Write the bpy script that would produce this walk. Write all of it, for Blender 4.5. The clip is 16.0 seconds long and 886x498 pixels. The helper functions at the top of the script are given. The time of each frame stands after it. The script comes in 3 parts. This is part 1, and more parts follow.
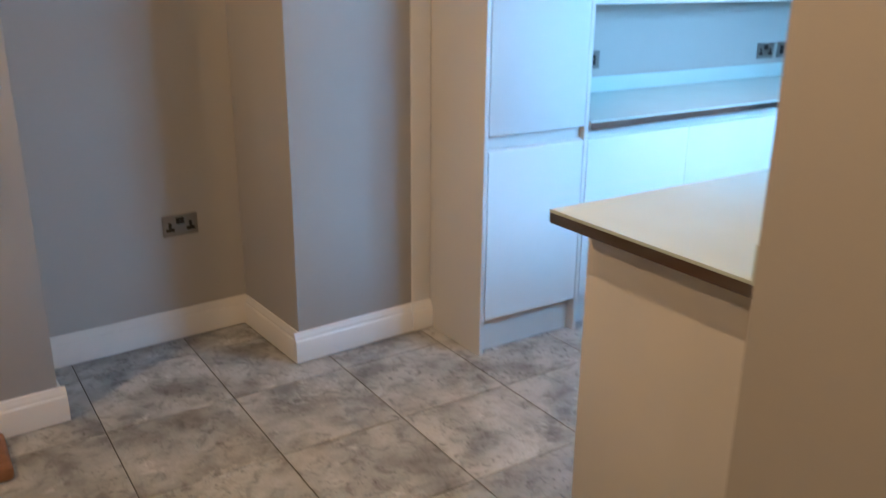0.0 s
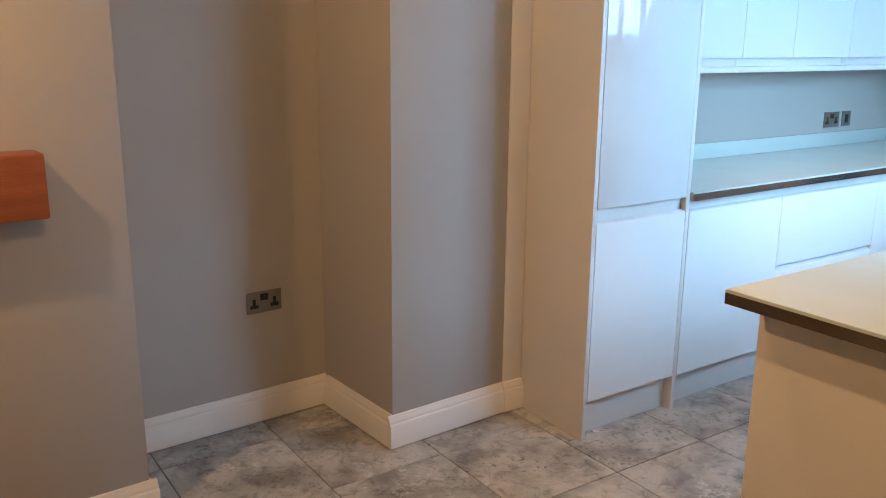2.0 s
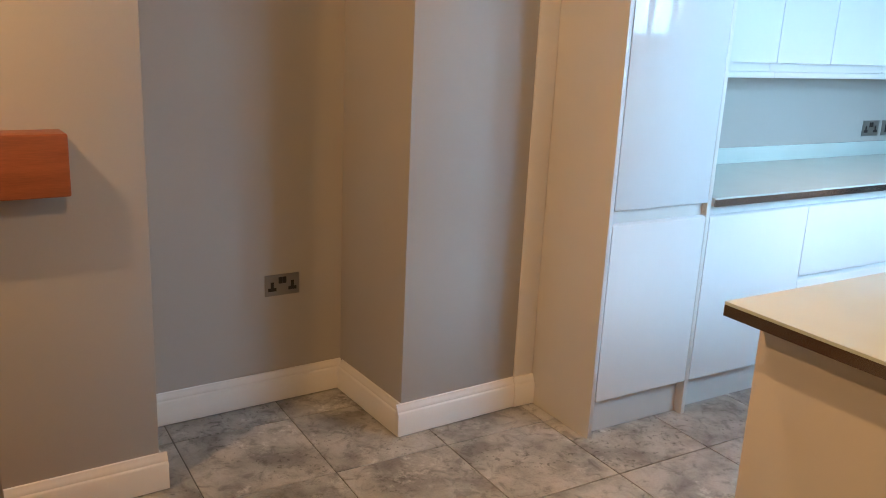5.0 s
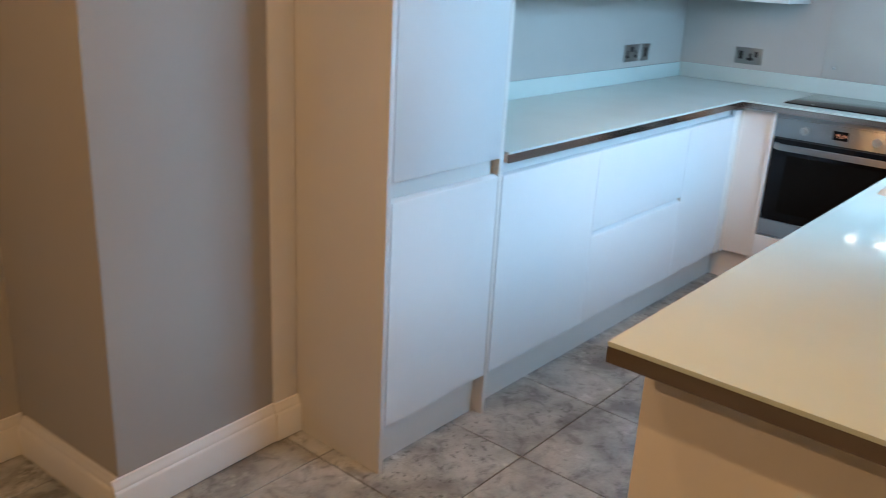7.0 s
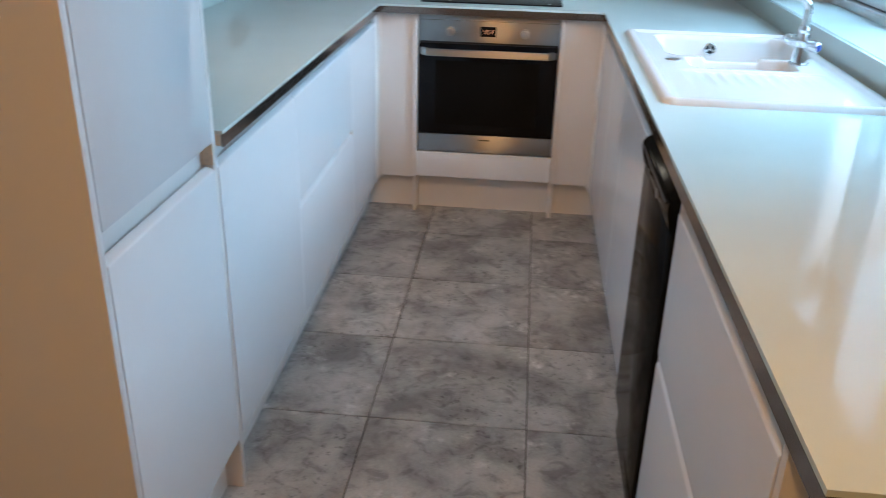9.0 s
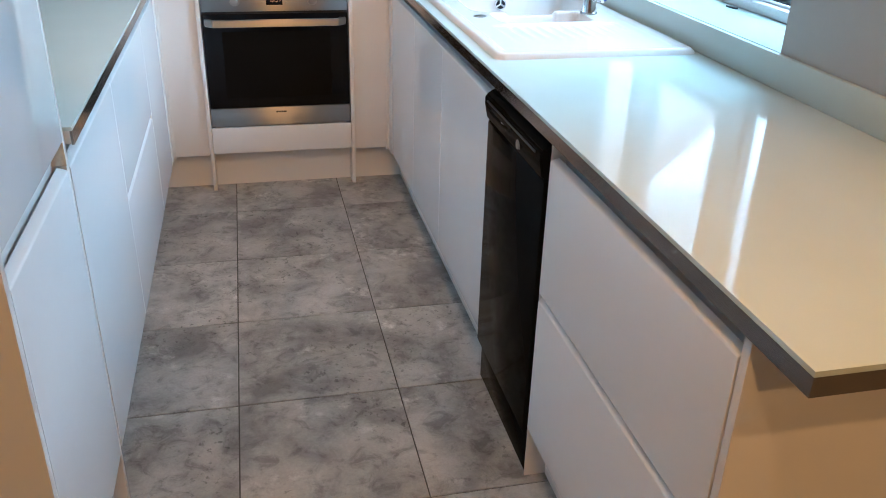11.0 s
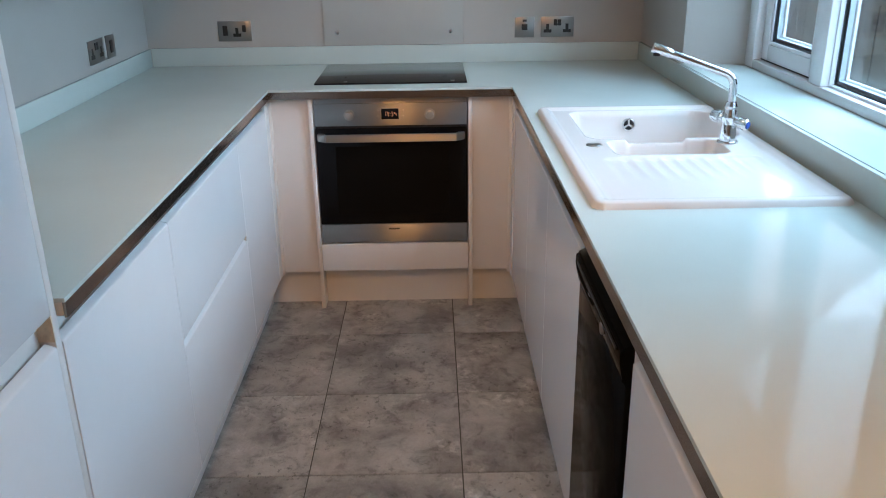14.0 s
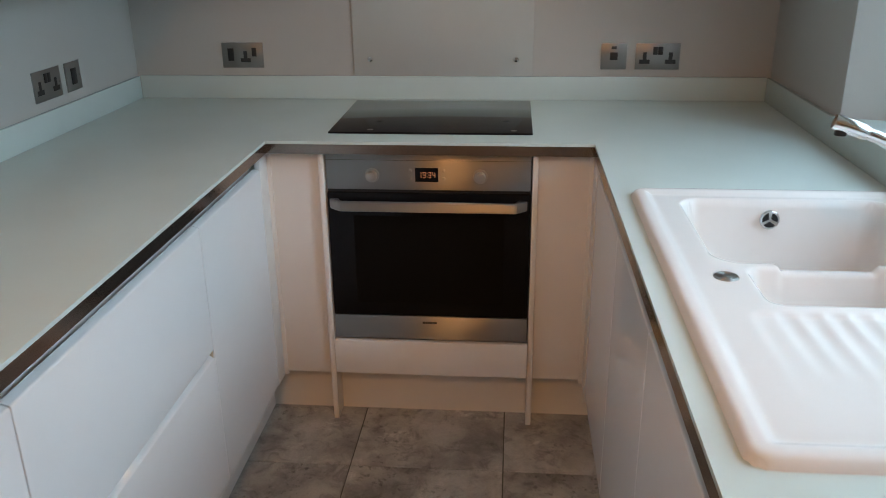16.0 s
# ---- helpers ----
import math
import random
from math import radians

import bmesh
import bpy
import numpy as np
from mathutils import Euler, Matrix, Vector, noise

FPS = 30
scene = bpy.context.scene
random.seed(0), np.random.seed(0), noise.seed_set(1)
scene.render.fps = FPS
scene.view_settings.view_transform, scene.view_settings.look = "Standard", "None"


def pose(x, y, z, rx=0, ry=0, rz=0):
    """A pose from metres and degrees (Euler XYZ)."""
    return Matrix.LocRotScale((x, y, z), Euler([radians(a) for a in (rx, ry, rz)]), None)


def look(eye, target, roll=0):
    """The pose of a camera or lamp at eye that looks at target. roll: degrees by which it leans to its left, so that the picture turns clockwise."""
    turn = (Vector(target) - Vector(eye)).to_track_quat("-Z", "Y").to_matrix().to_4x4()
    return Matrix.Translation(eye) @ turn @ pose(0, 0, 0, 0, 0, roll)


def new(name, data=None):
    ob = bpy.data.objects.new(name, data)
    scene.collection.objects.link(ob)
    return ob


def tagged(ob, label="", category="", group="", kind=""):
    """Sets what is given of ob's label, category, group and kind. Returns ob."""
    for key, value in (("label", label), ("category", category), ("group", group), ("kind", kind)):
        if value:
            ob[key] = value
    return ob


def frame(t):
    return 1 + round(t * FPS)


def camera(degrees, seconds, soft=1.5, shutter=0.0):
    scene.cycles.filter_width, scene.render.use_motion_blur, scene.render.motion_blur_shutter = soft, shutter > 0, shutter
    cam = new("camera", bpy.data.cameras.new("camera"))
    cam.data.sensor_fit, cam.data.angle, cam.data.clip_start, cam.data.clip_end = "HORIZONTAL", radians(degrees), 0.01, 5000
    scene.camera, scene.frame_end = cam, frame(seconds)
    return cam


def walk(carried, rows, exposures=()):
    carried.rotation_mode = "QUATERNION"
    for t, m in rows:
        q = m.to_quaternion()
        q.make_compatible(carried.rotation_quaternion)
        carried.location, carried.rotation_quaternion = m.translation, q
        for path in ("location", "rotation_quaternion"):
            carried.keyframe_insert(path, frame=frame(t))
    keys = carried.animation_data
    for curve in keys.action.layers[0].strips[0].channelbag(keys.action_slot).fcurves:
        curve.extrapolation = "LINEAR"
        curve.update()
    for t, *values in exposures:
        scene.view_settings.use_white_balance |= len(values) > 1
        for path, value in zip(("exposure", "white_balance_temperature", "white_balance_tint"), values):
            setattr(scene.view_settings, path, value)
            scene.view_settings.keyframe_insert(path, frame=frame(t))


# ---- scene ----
cam = camera(55.9, 16.0, soft=0.95, shutter=0.3)
PATH = [
    (0, (-4.278, -2.045, 1.505), (-3.237, -0.459, 0.871), 0.5),
    (0.5, (-4.428, -1.801, 1.49), (-3.388, -0.154, 1.034), 1.6),
    (1, (-4.494, -1.693, 1.499), (-3.453, -0.046, 1.049), 1.8),
    (1.5, (-4.509, -1.689, 1.48), (-3.438, -0.064, 1.017), 1.3),
    (2, (-4.547, -1.676, 1.494), (-3.461, -0.068, 1.011), 0.5),
    (2.5, (-4.526, -1.694, 1.493), (-3.456, -0.079, 0.997), 0.4),
    (3, (-4.477, -1.816, 1.513), (-3.457, -0.168, 1.019), 2.4),
    (5.5, (-4.479, -1.672, 1.532), (-3.48, -0.02, 1.01), 2.7),
    (6, (-4.4, -1.458, 1.523), (-3.348, 0.158, 0.99), 2.2),
    (6.5, (-4.187, -1.243, 1.498), (-2.942, 0.205, 0.903), 2.2),
    (7, (-4.014, -1.026, 1.478), (-2.555, 0.176, 0.827), 3.1),
    (7.5, (-3.87, -0.718, 1.453), (-2.179, 0.121, 0.793), 2.0),
    (8, (-3.747, -0.502, 1.435), (-2.005, 0.148, 0.697), 2.0),
    (8.5, (-3.59, -0.3, 1.433), (-1.833, 0.214, 0.627), -0.9),
    (9, (-3.557, -0.169, 1.434), (-1.744, 0.003, 0.609), 1.5),
    (9.5, (-3.576, 0.014, 1.446), (-1.789, -0.218, 0.58), 2.1),
    (12, (-3.538, 0.12, 1.445), (-1.799, -0.309, 0.556), 1.5),
    (12.5, (-3.486, 0.086, 1.457), (-1.74, -0.327, 0.574), 0.8),
    (13, (-3.391, -0.032, 1.484), (-1.592, -0.278, 0.646), -0.7),
    (13.5, (-3.318, -0.134, 1.502), (-1.474, -0.22, 0.732), -1.1),
    (14, (-3.198, -0.165, 1.499), (-1.333, -0.183, 0.777), -0.8),
    (14.5, (-2.997, -0.16, 1.502), (-1.123, -0.179, 0.805), -0.2),
    (15, (-2.824, -0.156, 1.489), (-0.956, -0.141, 0.775), -0.1),
    (15.5, (-2.548, -0.22, 1.507), (-0.684, -0.12, 0.788), -0.5),
    (16, (-2.296, -0.241, 1.484), (-0.436, -0.081, 0.767), -0.6),
]
EXPOSURES = [(0, 3.75, 4220, 3), (0.5, 3.6, 4600, 5), (1, 3.64, 4760, 7), (3, 3.8, 5060, 7), (6, 3.74, 5150, 8), (6.6, 3.6, 5000, 6), (8, 3.22, 5050, 8), (9.5, 3.35, 5250, 9), (12.2, 3.6, 5250, 9), (13.2, 3.2, 5520, 13), (14.5, 2.98, 5850, 15), (16, 2.68, 6450, 17)]
walk(cam, [(t, look(eye, target, roll)) for t, eye, target, roll in PATH], EXPOSURES)

# ---- world and light ----
WT = 0.925        # worktop height
world = bpy.data.worlds.new("sky")
scene.world = world
world.use_nodes = True
wn = world.node_tree.nodes
sky = wn.new("ShaderNodeTexSky")
sky.sky_type, sky.sun_disc = "NISHITA", False
sky.sun_elevation, sky.sun_rotation = radians(34), radians(90)
sky.dust_density, sky.ozone_density = 3.0, 1.5
world.node_tree.links.new(sky.outputs[0], wn["Background"].inputs[0])
wn["Background"].inputs[1].default_value = 0.05
sun = new("sun", bpy.data.lights.new("sun", "SUN"))
sun.data.energy, sun.data.angle, sun.data.color = 0.2, radians(20), (1.0, 0.95, 0.88)
sun.matrix_world = look((9, 0, 6), (0, 0, 0))
WARM = (1.0, 0.48, 0.15)


def spot(x, y, z, watts, colour=WARM, cone=160, aim=None, blend=0.4):
    lamp = new("downlight_lamp", bpy.data.lights.new("downlight_lamp", "SPOT"))
    lamp.data.energy, lamp.data.color, lamp.data.shadow_soft_size = watts, colour, 0.03
    lamp.data.spot_size, lamp.data.spot_blend = radians(cone), blend
    lamp.matrix_world = look((x, y, z), aim or (x, y + 0.001, 0))


CEIL = 2.40
DINING = [(-4.1, -3.2, 2.2), (-4.1, -1.3, 3.6), (-5.1, 0.1, 5.6)]
KITCHEN = [(-2.65, -0.1), (-1.1, -0.1), (-2.9, 0.15), (-2.7, -0.75)]
for x, y, watts in DINING:
    spot(x, y, CEIL - 0.03, watts, WARM, 176, None, 0.15)
spot(*KITCHEN[0], CEIL - 0.03, 8.0, WARM, 62, (0.02, 0.0, 0.35), 0.9)
spot(*KITCHEN[1], CEIL - 0.03, 1.4, WARM, 96, None, 0.6)
# two lamps added to warm and brighten the peninsula's drawer front and worktop
spot(*KITCHEN[2], CEIL - 0.03, 3.2, WARM, 80, (-2.85, -0.3, 0), 0.9)
spot(*KITCHEN[3], CEIL - 0.03, 2.7, WARM, 78, None, 0.9)
for y in (-0.06, -0.2):
    spot(0.32, y, 1.535, 0.03, (1.0, 0.8, 0.55), 120)

# the sky's light in the upper part of the kitchen window's opening
day = new("window_daylight", bpy.data.lights.new("window_daylight", "AREA"))
day.data.shape, day.data.size, day.data.size_y = "RECTANGLE", 2.5, 1.4
day.data.energy, day.data.color = 13.4, (0.59, 0.855, 1.0)
day.matrix_world = look((-1.15, -1.80, 2.02), (-1.15, -0.45, 0.5))

# ---- materials ----


def mat(name, col, rough, metal=0.0, var=0.06, scale=2.5, fine=90.0, bump=0.04, coat=0.0, stretch=(1, 1, 1), bump_scale=None, spec=0.5, aniso=0.0, ior=1.5):
    m = bpy.data.materials.new(name)
    m.use_nodes = True
    t = m.node_tree
    p = t.nodes["Principled BSDF"]
    tc, mp = t.nodes.new("ShaderNodeTexCoord"), t.nodes.new("ShaderNodeMapping")
    mp.inputs["Scale"].default_value = stretch
    t.links.new(tc.outputs["Object"], mp.inputs[0])
    a, b = t.nodes.new("ShaderNodeTexNoise"), t.nodes.new("ShaderNodeTexNoise")
    for nd, s, d in ((a, scale, 4), (b, fine, 3)):
        nd.inputs["Scale"].default_value, nd.inputs["Detail"].default_value = s, d
        t.links.new(mp.outputs[0], nd.inputs[0])
    mix = t.nodes.new("ShaderNodeMath")
    mix.operation = "MULTIPLY_ADD"
    mix.inputs[1].default_value = 0.35
    t.links.new(b.outputs[0], mix.inputs[0])
    t.links.new(a.outputs[0], mix.inputs[2])
    ramp = t.nodes.new("ShaderNodeValToRGB")
    lo, hi = ramp.color_ramp.elements
    lo.position, hi.position = 0.4, 0.95
    lo.color = (*[c * (1 - var) for c in col], 1)
    hi.color = (*[min(1, c * (1 + var)) for c in col], 1)
    t.links.new(mix.outputs[0], ramp.inputs[0])
    t.links.new(ramp.outputs[0], p.inputs["Base Color"])
    p.inputs["Metallic"].default_value, p.inputs["Specular IOR Level"].default_value = metal, spec
    p.inputs["IOR"].default_value = ior
    rr = t.nodes.new("ShaderNodeMapRange")
    rr.inputs["To Min"].default_value, rr.inputs["To Max"].default_value = rough * 0.85, min(1, rough * 1.15)
    t.links.new(a.outputs[0], rr.inputs[0])
    t.links.new(rr.outputs[0], p.inputs["Roughness"])
    if aniso:
        tg = t.nodes.new("ShaderNodeTangent")
        tg.direction_type, tg.axis = "RADIAL", "Z"
        t.links.new(tg.outputs[0], p.inputs["Tangent"])
        p.inputs["Anisotropic"].default_value, p.inputs["Anisotropic Rotation"].default_value = aniso, 0.25
    if coat:
        p.inputs["Coat Weight"].default_value, p.inputs["Coat Roughness"].default_value = coat, 0.03
    if bump:
        bp = t.nodes.new("ShaderNodeBump")
        bp.inputs["Strength"].default_value, bp.inputs["Distance"].default_value = bump, 0.004
        t.links.new((b if bump_scale is None else a).outputs[0], bp.inputs["Height"])
        t.links.new(bp.outputs[0], p.inputs["Normal"])
    return m


def glow(name, col, strength):
    m = bpy.data.materials.new(name)
    m.use_nodes = True
    p = m.node_tree.nodes["Principled BSDF"]
    p.inputs["Base Color"].default_value = (*col, 1)
    p.inputs["Emission Color"].default_value, p.inputs["Emission Strength"].default_value = (*col, 1), strength
    return m


def clear_glass(name):
    m = bpy.data.materials.new(name)
    m.use_nodes = True
    p = m.node_tree.nodes["Principled BSDF"]
    p.inputs["Base Color"].default_value = (0.97, 0.99, 0.98, 1)
    p.inputs["Transmission Weight"].default_value, p.inputs["Roughness"].default_value, p.inputs["IOR"].default_value = 1.0, 0.0, 1.45
    return m


def tile_material():
    m = bpy.data.materials.new("concrete_tile")
    m.use_nodes = True
    t = m.node_tree
    p = t.nodes["Principled BSDF"]
    tc, oi = t.nodes.new("ShaderNodeTexCoord"), t.nodes.new("ShaderNodeObjectInfo")
    sc = t.nodes.new("ShaderNodeVectorMath")
    sc.operation = "MULTIPLY_ADD"
    sc.inputs[1].default_value = (37.0, 91.0, 13.0)
    t.links.new(oi.outputs["Random"], sc.inputs[0])
    st = t.nodes.new("ShaderNodeMapping")
    st.inputs["Scale"].default_value = (1.05, 1.0, 1.0)
    t.links.new(tc.outputs["Object"], st.inputs[0])
    t.links.new(st.outputs[0], sc.inputs[2])

    def noise_node(s, d, r, dist=0.0):
        nd = t.nodes.new("ShaderNodeTexNoise")
        nd.inputs["Scale"].default_value, nd.inputs["Detail"].default_value = s, d
        nd.inputs["Roughness"].default_value, nd.inputs["Distortion"].default_value = r, dist
        t.links.new(sc.outputs[0], nd.inputs[0])
        return nd

    def ramp_node(src, stops):
        rp = t.nodes.new("ShaderNodeValToRGB")
        els = rp.color_ramp.elements
        while len(els) < len(stops):
            els.new(0.5)
        for e, (pos, v) in zip(els, stops):
            e.position, e.color = pos, (v * 0.99, v * 0.99, v * 0.98, 1)
        t.links.new(src, rp.inputs[0])
        return rp

    def mult(a, b, kind="MULTIPLY", fac=1.0):
        mx = t.nodes.new("ShaderNodeMix")
        mx.data_type, mx.blend_type = "RGBA", kind
        mx.inputs["Factor"].default_value = fac
        t.links.new(a, mx.inputs["A"])
        t.links.new(b, mx.inputs["B"])
        return mx.outputs["Result"]
    clouds = ramp_node(noise_node(5.0, 4, 0.55, 0.3).outputs[0], [(0.32, 0.21), (0.46, 0.36), (0.56, 0.45), (0.70, 0.52)])
    blot = ramp_node(noise_node(15, 8, 0.66, 0.7).outputs[0], [(0.36, 0.60), (0.45, 0.90), (0.54, 1.03)])
    speck = ramp_node(noise_node(46, 4, 0.62).outputs[0], [(0.35, 0.48), (0.42, 1.0)])
    zone = ramp_node(noise_node(3.2, 2, 0.5).outputs[0], [(0.45, 0.0), (0.60, 1.0)])
    flake = ramp_node(noise_node(30, 6, 0.7).outputs[0], [(0.48, 0.0), (0.62, 0.25)])
    patch = ramp_node(noise_node(6.5, 3, 0.5, 0.5).outputs[0], [(0.57, 0.0), (0.70, 1.0)])
    grain = ramp_node(noise_node(150, 4, 0.6).outputs[0], [(0.3, 0.90), (0.7, 1.07)])
    tone = t.nodes.new("ShaderNodeMapRange")
    tone.inputs["To Min"].default_value, tone.inputs["To Max"].default_value = 0.9, 1.1
    t.links.new(oi.outputs["Random"], tone.inputs[0])
    base = mult(mult(clouds.outputs[0], blot.outputs[0]), grain.outputs[0])
    dark = mult(base, speck.outputs[0])
    zmix = t.nodes.new("ShaderNodeMix")
    zmix.data_type = "RGBA"
    for src, dst in ((zone.outputs[0], "Factor"), (base, "A"), (dark, "B")):
        t.links.new(src, zmix.inputs[dst])
    col = mult(zmix.outputs["Result"], mult(flake.outputs[0], patch.outputs[0]), "ADD")
    hsv = t.nodes.new("ShaderNodeHueSaturation")
    t.links.new(tone.outputs[0], hsv.inputs["Value"])
    t.links.new(col, hsv.inputs["Color"])
    t.links.new(hsv.outputs[0], p.inputs["Base Color"])
    p.inputs["Roughness"].default_value = 0.42
    bp = t.nodes.new("ShaderNodeBump")
    bp.inputs["Strength"].default_value, bp.inputs["Distance"].default_value = 0.12, 0.004
    t.links.new(blot.outputs[0], bp.inputs["Height"])
    t.links.new(bp.outputs[0], p.inputs["Normal"])
    return m


WALL = mat("grey_wall_paint", (0.44, 0.423, 0.392), 0.8, var=0.03, spec=0.2, scale=1.4, fine=220, bump=0.06)
CEILING = mat("ceiling_paint", (0.78, 0.77, 0.75), 0.8, var=0.02, fine=200, bump=0.05)
TRIMW = mat("white_satin_paint", (0.76, 0.74, 0.70), 0.34, var=0.03, scale=6, fine=140, bump=0.05)
GLOSS = mat("white_gloss_lacquer", (0.72, 0.725, 0.73), 0.05, var=0.015, scale=3, fine=30, bump=0.012, bump_scale=1, ior=1.52)
MATTW = mat("white_melamine_panel", (0.70, 0.68, 0.65), 0.38, var=0.02, scale=3, fine=260, bump=0.02)
QUARTZ = mat("pale_green_white_worktop", (0.53, 0.605, 0.58), 0.055, var=0.03, scale=5, fine=400, bump=0.004, ior=1.14)
EDGE = mat("taupe_metallic_edging", (0.28, 0.24, 0.21), 0.14, metal=0.9, var=0.05, scale=8, fine=200, bump=0.02, stretch=(1, 1, 8))
STEEL = mat("brushed_stainless_steel", (0.37, 0.36, 0.345), 0.42, metal=1.0, var=0.02, scale=30, fine=200, bump=0.0, stretch=(1, 1, 30), aniso=0.97)
SATIN = mat("satin_silver", (0.48, 0.465, 0.44), 0.32, metal=1.0, var=0.03, fine=200, bump=0.01)
CHROME = mat("polished_chrome", (0.80, 0.81, 0.82), 0.05, metal=1.0, var=0.01, bump=0)
PLATE = mat("brushed_socket_plate", (0.29, 0.285, 0.275), 0.35, metal=0.9, var=0.06, fine=200, bump=0.02)
BLACK = mat("black_plastic", (0.012, 0.012, 0.013), 0.35, var=0.2, bump=0.02)
BLACKG = mat("black_gloss_glass", (0.006, 0.006, 0.007), 0.05, var=0.1, bump=0, ior=1.25)
BLACKW = mat("black_gloss_enamel", (0.006, 0.0065, 0.007), 0.08, var=0.04, scale=4, fine=90, bump=0, ior=1.06)
OVENIN = mat("dark_oven_window", (0.007, 0.0065, 0.006), 0.10, var=0.2, bump=0, ior=1.13)
CERAMIC = mat("white_glazed_ceramic", (0.72, 0.70, 0.685), 0.05, var=0.015, scale=5, fine=40, bump=0.006, ior=1.27)
BEAM = mat("orange_stained_timber", (0.30, 0.085, 0.022), 0.38, var=0.35, scale=3, fine=40, bump=0.15, stretch=(0.7, 7, 7))
HEARTHW = mat("brown_timber", (0.26, 0.12, 0.045), 0.45, var=0.3, scale=3, fine=40, bump=0.15, stretch=(0.8, 6, 6))
CHIP = mat("raw_chipboard_edge", (0.66, 0.56, 0.42), 0.7, var=0.2, scale=40, fine=300, bump=0.2)
UPVC = mat("white_upvc", (0.80, 0.80, 0.81), 0.22, var=0.015, scale=3, fine=80, bump=0.01)
SEAL = mat("dark_rubber_gasket", (0.02, 0.025, 0.03), 0.5, var=0.2, bump=0.02)
ALU = mat("blue_grey_spacer_bar", (0.42, 0.48, 0.55), 0.35, metal=0.3, var=0.1, bump=0.02)
GROUT = mat("grey_grout", (0.10, 0.098, 0.092), 0.85, var=0.2, scale=20, fine=300, bump=0.2)
PLASTER = mat("ochre_plaster", (0.36, 0.26, 0.15), 0.85, var=0.25, scale=6, fine=90, bump=0.3)
FENCE = mat("weathered_fence_board", (0.034, 0.027, 0.019), 0.8, var=0.45, scale=3, fine=50, bump=0.3, stretch=(6, 6, 0.6))
SHED = mat("grey_green_shed_board", (0.05, 0.058, 0.05), 0.75, var=0.25, scale=3, fine=50, bump=0.2, stretch=(6, 6, 0.6))
YARD = mat("grey_paving", (0.22, 0.215, 0.20), 0.9, var=0.3, scale=3, fine=70, bump=0.3)
GLASS = clear_glass("window_glass")
SPLASH = mat("pale_grey_glass_splashback", (0.46, 0.46, 0.43), 0.06, var=0.01, fine=60, bump=0, coat=0.5)
DIGITS = glow("amber_display", (1.0, 0.45, 0.20), 0.035)
LENS = glow("lit_lamp_lens", (1.0, 0.78, 0.5), 3.0)
BLUE = mat("blue_tap_mark", (0.03, 0.08, 0.35), 0.3, bump=0)
LOGO = mat("silver_print", (0.5, 0.5, 0.5), 0.4, bump=0)
TILE = tile_material()

# ---- building helpers ----
BASE = {}


def mb():
    return bmesh.new()


def box(bm, x0, x1, y0, y1, z0, z1, bev=0.0, seg=2):
    x0, x1, y0, y1, z0, z1 = min(x0, x1), max(x0, x1), min(y0, y1), max(y0, y1), min(z0, z1), max(z0, z1)
    vs = bmesh.ops.create_cube(bm, size=1.0)["verts"]
    for v in vs:
        v.co = Vector(((x0 + x1) / 2 + v.co.x * (x1 - x0), (y0 + y1) / 2 + v.co.y * (y1 - y0), (z0 + z1) / 2 + v.co.z * (z1 - z0)))
    if bev:
        es = list({e for v in vs for e in v.link_edges})
        bmesh.ops.bevel(bm, geom=es, offset=bev, segments=seg, profile=0.5, affect="EDGES")
    return bm


def bx(*a, **k):
    return box(mb(), *a, **k)


def prism(bm, pts, axis, a0, a1):
    """Extrudes a closed outline along an axis. The outline is in the other two axes, in order."""
    def at(p, a):
        if axis == "x":
            return (a, p[0], p[1])
        if axis == "y":
            return (p[0], a, p[1])
        return (p[0], p[1], a)
    lo, hi = [bm.verts.new(at(p, a0)) for p in pts], [bm.verts.new(at(p, a1)) for p in pts]
    n = len(pts)
    fs = [bm.faces.new(lo), bm.faces.new(hi)] + [bm.faces.new((lo[i], lo[(i + 1) % n], hi[(i + 1) % n], hi[i])) for i in range(n)]
    bmesh.ops.recalc_face_normals(bm, faces=fs)
    return bm


def cyl(bm, c, r, h, axis="z", seg=24, r2=None, bev=0.0):
    """A cylinder from the centre of its base along an axis."""
    r2 = r if r2 is None else r2
    turn = {"z": Matrix(), "x": Matrix.Rotation(radians(90), 4, "Y"), "y": Matrix.Rotation(radians(-90), 4, "X"), "-x": Matrix.Rotation(radians(-90), 4, "Y"), "-z": Matrix.Rotation(radians(180), 4, "X")}[axis]
    vs = bmesh.ops.create_cone(bm, cap_ends=True, segments=seg, radius1=r, radius2=r2, depth=h, matrix=Matrix.Translation(c) @ turn @ Matrix.Translation((0, 0, h / 2)))["verts"]
    if bev:
        es = [e for e in {e for v in vs for e in v.link_edges} if any(len(f.verts) > 4 for f in e.link_faces)]
        bmesh.ops.bevel(bm, geom=es, offset=bev, segments=2, profile=0.5, affect="EDGES")
    return bm


